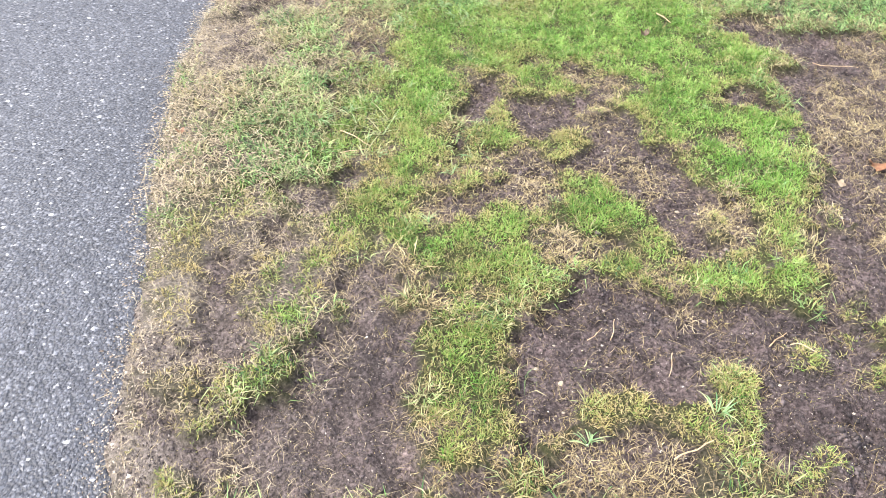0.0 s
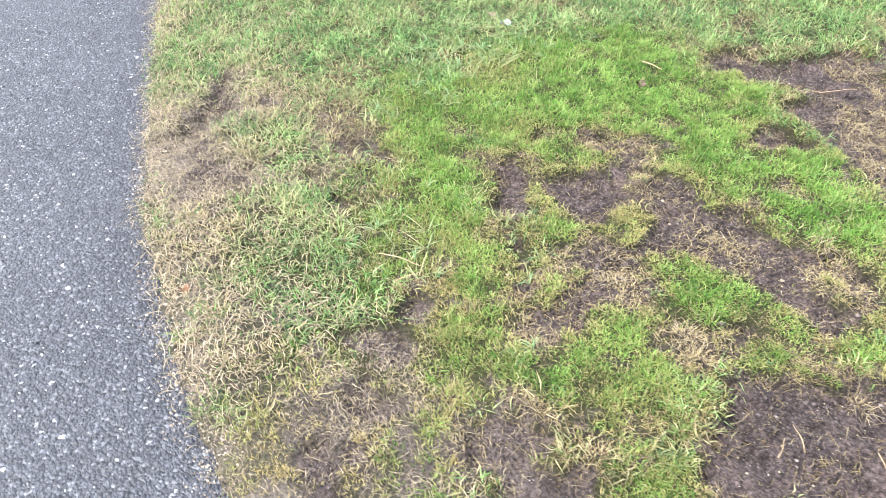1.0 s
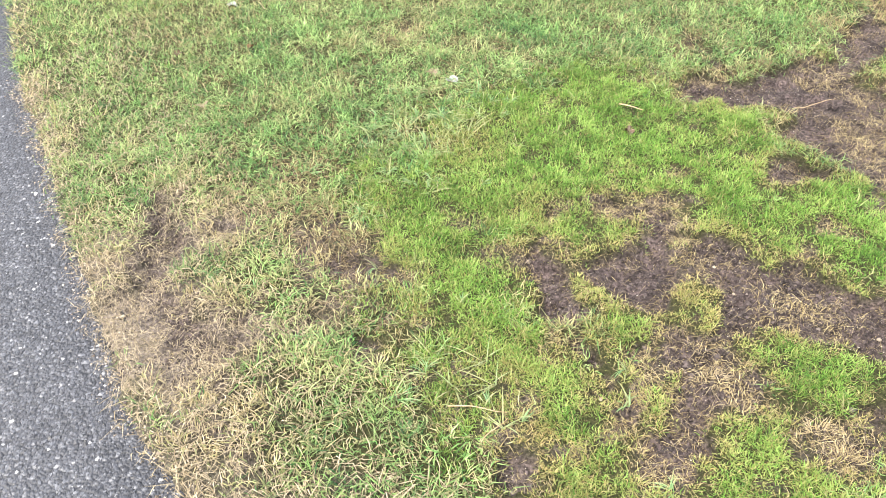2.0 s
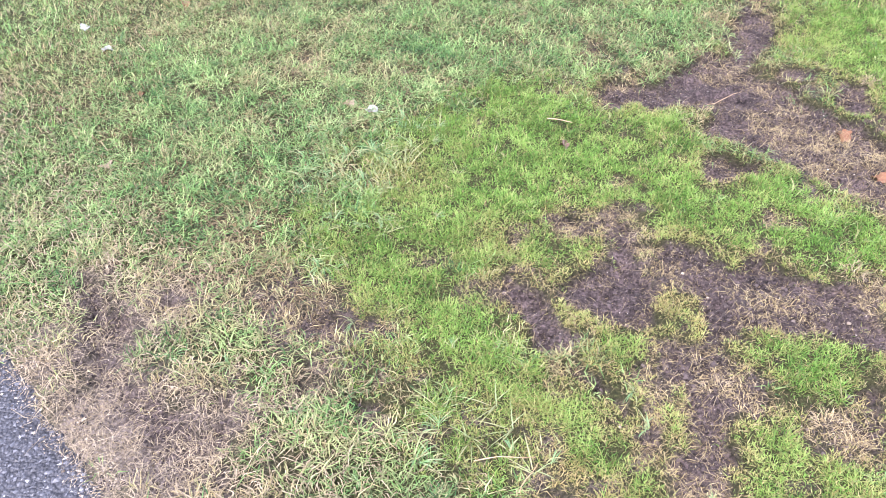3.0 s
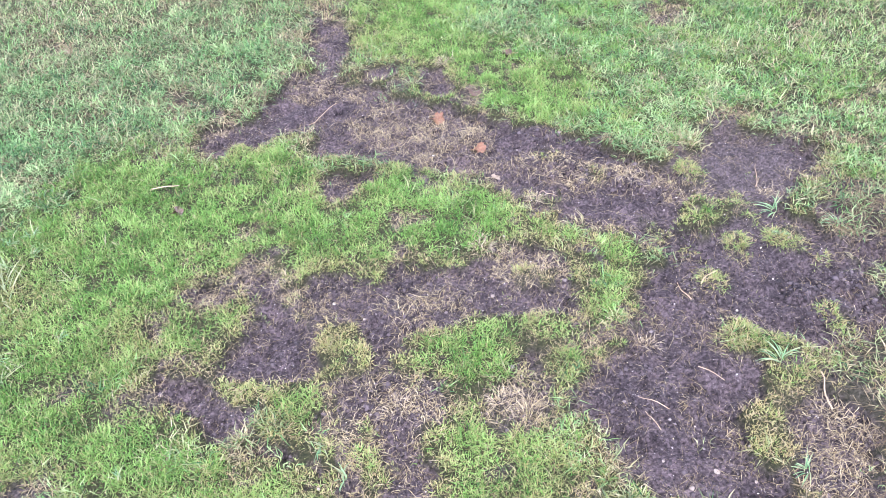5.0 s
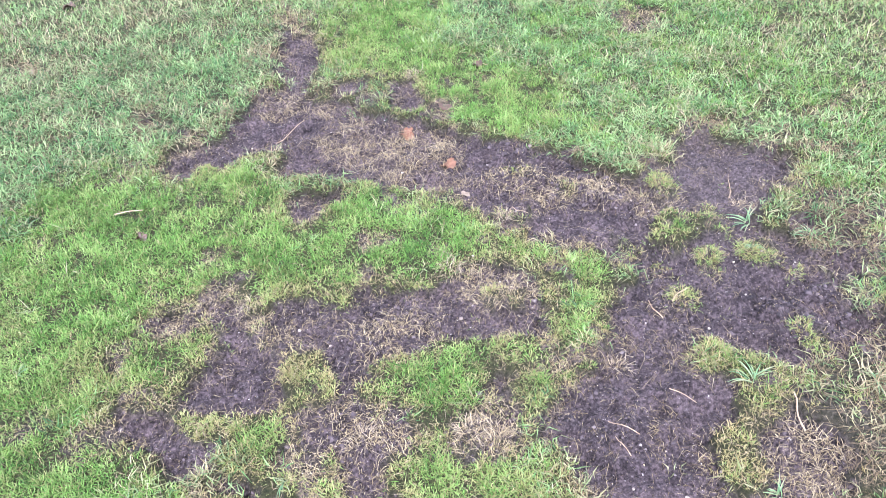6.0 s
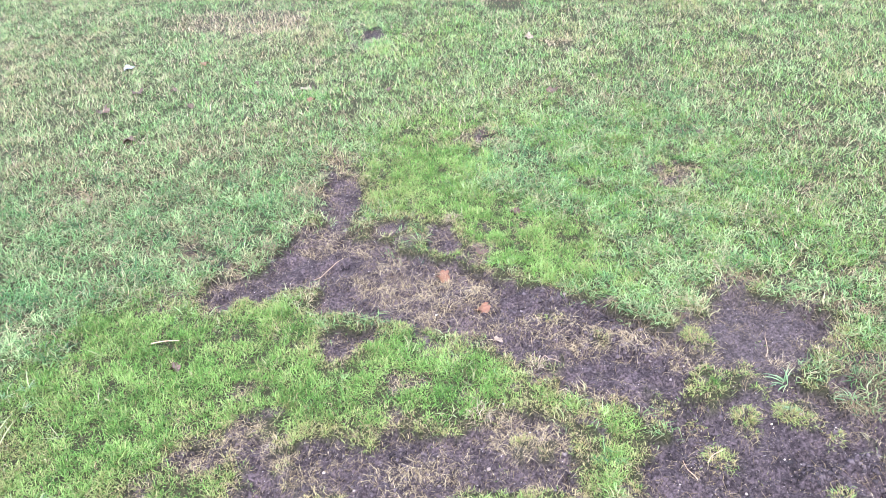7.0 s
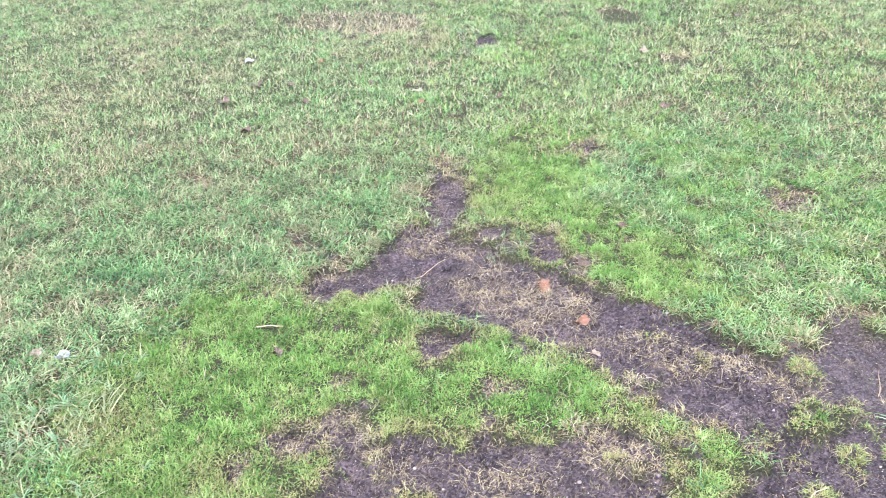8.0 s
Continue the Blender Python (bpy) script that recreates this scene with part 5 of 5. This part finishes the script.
def fallen_leaf(name, label, mat, size, seed, lobes, curl):
    """A dry lobed leaf, crumpled and cupped, with a stalk."""
    rand = random.Random(seed)
    root = empty(name, label, "leaf", "fallen leaves")
    bm, segments, rings = bmesh.new(), 44, (0.0, 0.35, 0.7, 1.0)
    phase = [rand.uniform(0, 6.283) for _ in range(3)]
    deep = rand.uniform(0.16, 0.3)
    top, low = [], []
    for layer, lift in ((top, 0.0006), (low, -0.0006)):
        for share in rings[1:]:
            row = []
            for k in range(segments):
                a = 6.283 * k / segments
                edge = 1 - deep * (0.5 + 0.5 * math.cos(lobes * a)) ** 1.4 + 0.05 * math.sin(11 * a + phase[0])
                edge *= 0.62 + 0.38 * abs(math.cos(a / 2)) ** 0.6
                r = size / 2 * edge * share
                x, y = r * math.cos(a) * 1.2, r * math.sin(a)
                z = curl * size * (share**2 * (0.45 * math.cos(2 * a + phase[1]) + 0.3 * math.sin(3 * a + phase[2])) + 0.25 * share)
                row.append(bm.verts.new((x, y, z + lift)))
            layer.append(row)
        layer.insert(0, bm.verts.new((0, 0, lift)))
    for layer, flip in ((top, False), (low, True)):
        for k in range(segments):
            j = (k + 1) % segments
            bm.faces.new((layer[0], layer[1][j], layer[1][k]) if flip else (layer[0], layer[1][k], layer[1][j]))
            for a, b in ((layer[1], layer[2]), (layer[2], layer[3])):
                bm.faces.new((a[k], a[j], b[j], b[k]) if flip else (a[k], b[k], b[j], a[j]))
    for k in range(segments):
        j = (k + 1) % segments
        bm.faces.new((top[3][k], low[3][k], low[3][j], top[3][j]))
    part("leaf_blade", bm, mat, root)
    part("stalk", tube([(-size * 0.45, 0, curl * size * 0.3), (-size * 0.75, size * 0.06, 0.001), (-size * 0.98, size * 0.02, 0.004)], 0.0009, 0.0006), TWIG, root, "thin brown stalk")
    return root


def tube(points, thick, thin, sides=6):
    """A tapering round stick along a few points."""
    bm, rows = bmesh.new(), []
    for k, p in enumerate(points):
        a, b = Vector(points[max(k - 1, 0)]), Vector(points[min(k + 1, len(points) - 1)])
        ahead = (b - a).normalized()
        u = ahead.cross(Vector((0.1, 0.2, 1))).normalized()
        v = ahead.cross(u)
        r = thick + (thin - thick) * k / (len(points) - 1)
        rows.append([bm.verts.new(Vector(p) + (u * math.cos(6.283 * s / sides) + v * math.sin(6.283 * s / sides)) * r) for s in range(sides)])
    for a, b in zip(rows, rows[1:]):
        for s in range(sides):
            bm.faces.new((a[s], a[(s + 1) % sides], b[(s + 1) % sides], b[s]))
    bm.faces.new(rows[0][::-1])
    bm.faces.new(rows[-1])
    return bm


def drop_leaves():
    rand = random.Random(11)
    orange = "dry orange-brown lobed leaf lying curled"
    brown = "dark brown crumpled leaf in the grass"
    pale = "bleached pale tan leaf in the grass"
    rows = [("oak_leaf", orange + " on straw", ORANGE, 0.06, 0.80, 2.95, 0.35), ("oak_leaf", orange + " on bare earth", ORANGE, 0.068, 0.88, 2.72, 0.3), ("oak_leaf", orange + " in short grass", ORANGE, 0.05, 0.52, 4.71, 0.3), ("oak_leaf", "red-brown leaf lying in coarse grass", ORANGE, 0.06, -1.96, 3.57, 0.3), ("oak_leaf", "faded orange leaf sunk in the lawn", ORANGE, 0.055, -0.03, 5.56, 0.3), ("oak_leaf", "small red-brown leaf in coarse grass", ORANGE, 0.035, -1.77, 2.78, 0.3)]
    for x, y, size in ((-0.57, 5.01, 0.1), (-0.40, 5.22, 0.1), (-0.40, 4.55, 0.09), (0.27, 5.08, 0.06), (-0.11, 4.89, 0.055), (1.73, 4.34, 0.08), (1.17, 3.23, 0.06), (0.96, 3.00, 0.06), (2.65, 5.67, 0.1), (2.16, 3.61, 0.06), (0.93, 4.68, 0.05), (-0.20, 5.18, 0.05), (-0.79, 3.09, 0.045), (-2.02, 2.63, 0.05)):
        rows.append(("brown_leaf", brown, BROWN, size * 0.75, x, y, 0.3))
    for x, y, size in ((1.88, 5.17, 0.08), (0.51, 4.9, 0.08), (0.88, 2.53, 0.04), (-1.66, 2.32, 0.055), (-0.54, 4.0, 0.06), (-0.94, 2.83, 0.05)):
        rows.append(("pale_leaf", pale, PALE, size * 0.85, x, y, 0.25))
    for x, y, size in ((-0.48, 5.66, 0.07), (-0.85, 2.80, 0.05), (-2.1, 3.1, 0.05), (-2.3, 3.27, 0.05)):
        rows.append(("grey_leaf", "silvery grey leaf showing its pale underside", SILVER, size, x, y, 0.25))
    rows.append(("leaf_scrap", "black curled leaf scrap on green turf", BROWN, 0.04, -0.13, 2.68, 0.5))
    rows.append(("leaf_scrap", "red-brown leaf scrap among straw", ORANGE, 0.03, -0.5, 0.95, 0.4))
    for k, (name, label, mat, size, x, y, curl) in enumerate(rows):
        on_grass = float(sample(BARE, np.array([x]), np.array([y]))[0]) < 0.5
        ob = fallen_leaf(name, label, mat, size, 100 + k, rand.choice((5, 6, 7)), curl)
        ob.matrix_basis = pose(x, y, ground_at(x, y) + (0.009 if on_grass else 0.004), rand.uniform(-10, 10), rand.uniform(-10, 10), rand.uniform(0, 360))


drop_leaves()


def lay_twigs():
    rand = random.Random(21)
    for x, y, turn, length, thick, label in ((0.41, 3.13, 40, 0.16, 0.0016, "thin pale twig on dark bare earth"), (1.67, 2.26, 60, 0.12, 0.0014, "thin pale twig on dark bare earth"), (-0.16, 2.81, -8, 0.09, 0.0022, "short orange-brown stick on green turf"), (1.0, 2.36, -32, 0.06, 0.001, "flattened pale dead grass stem on earth"), (1.2, 1.86, 95, 0.07, 0.0018, "short bleached twig on bare earth"), (1.27, 1.86, 20, 0.06, 0.0016, "short bleached twig on bare earth"), (1.33, 1.42, 75, 0.09, 0.0024, "dry tan stem lying in straw"), (0.95, 1.54, 130, 0.08, 0.0013, "thin pale twig on dark bare earth"), (1.12, 1.57, -50, 0.07, 0.0013, "thin pale twig on dark bare earth"), (0.93, 1.5, 100, 0.06, 0.0013, "thin pale twig on dark bare earth"), (-0.12, 1.4, 15, 0.14, 0.0016, "bleached dead stem lying in the lawn"), (-0.06, 1.36, 70, 0.09, 0.0013, "bleached dead stem lying in the lawn")):
        a = radians(turn)
        points = []
        for k in range(6):
            s = (k / 5 - 0.5) * length
            bend = 0.03 * length * math.sin(k * 1.3 + x * 9)
            px, py = x + s * math.cos(a) - bend * math.sin(a), y + s * math.sin(a) + bend * math.cos(a)
            grassy = float(sample(BARE, np.array([px]), np.array([py]))[0]) < 0.5
            points.append((px, py, ground_at(px, py) + thick + (0.022 if grassy else 0.003)))
        top = max(p[2] for p in points)
        points = [(p[0], p[1], 0.5 * p[2] + 0.5 * top) for p in points]
        tagged(part("twig", tube(points, thick, thick * 0.6), TWIG), label, "twig", "twigs on the ground")


lay_twigs()


def pebble(x, y, size, seed):
    rand = random.Random(seed)
    bm = bmesh.new()
    bmesh.ops.create_icosphere(bm, subdivisions=2, radius=size / 2)
    off = Vector((rand.uniform(0, 50), rand.uniform(0, 50), 0))
    for v in bm.verts:
        v.co *= 1 + 0.6 * noise.noise(v.co / size * 1.6 + off)
        v.co.z *= 0.62
    ob = part("pebble", bm, PEBBLE)
    ob.matrix_basis = pose(x, y, ground_at(x, y) + size * 0.16, 0, 0, rand.uniform(0, 360))
    return tagged(ob, "small pale stone half sunk in dark earth", "stone", "pebbles on the bare earth")


for k, (x, y, size) in enumerate(((0.93, 1.31, 0.02), (1.0, 1.33, 0.024), (0.9, 1.39, 0.012), (1.01, 2.45, 0.014), (1.02, 1.46, 0.01), (1.07, 1.28, 0.012), (1.09, 1.35, 0.01), (0.34, 2.06, 0.014), (0.27, 2.14, 0.016), (0.7, 2.02, 0.018), (1.35, 2.3, 0.012), (0.13, 1.55, 0.012), (1.3, 1.75, 0.012), (1.45, 1.82, 0.011), (0.62, 0.98, 0.012))):
    pebble(x, y, size * 0.62, 300 + k)
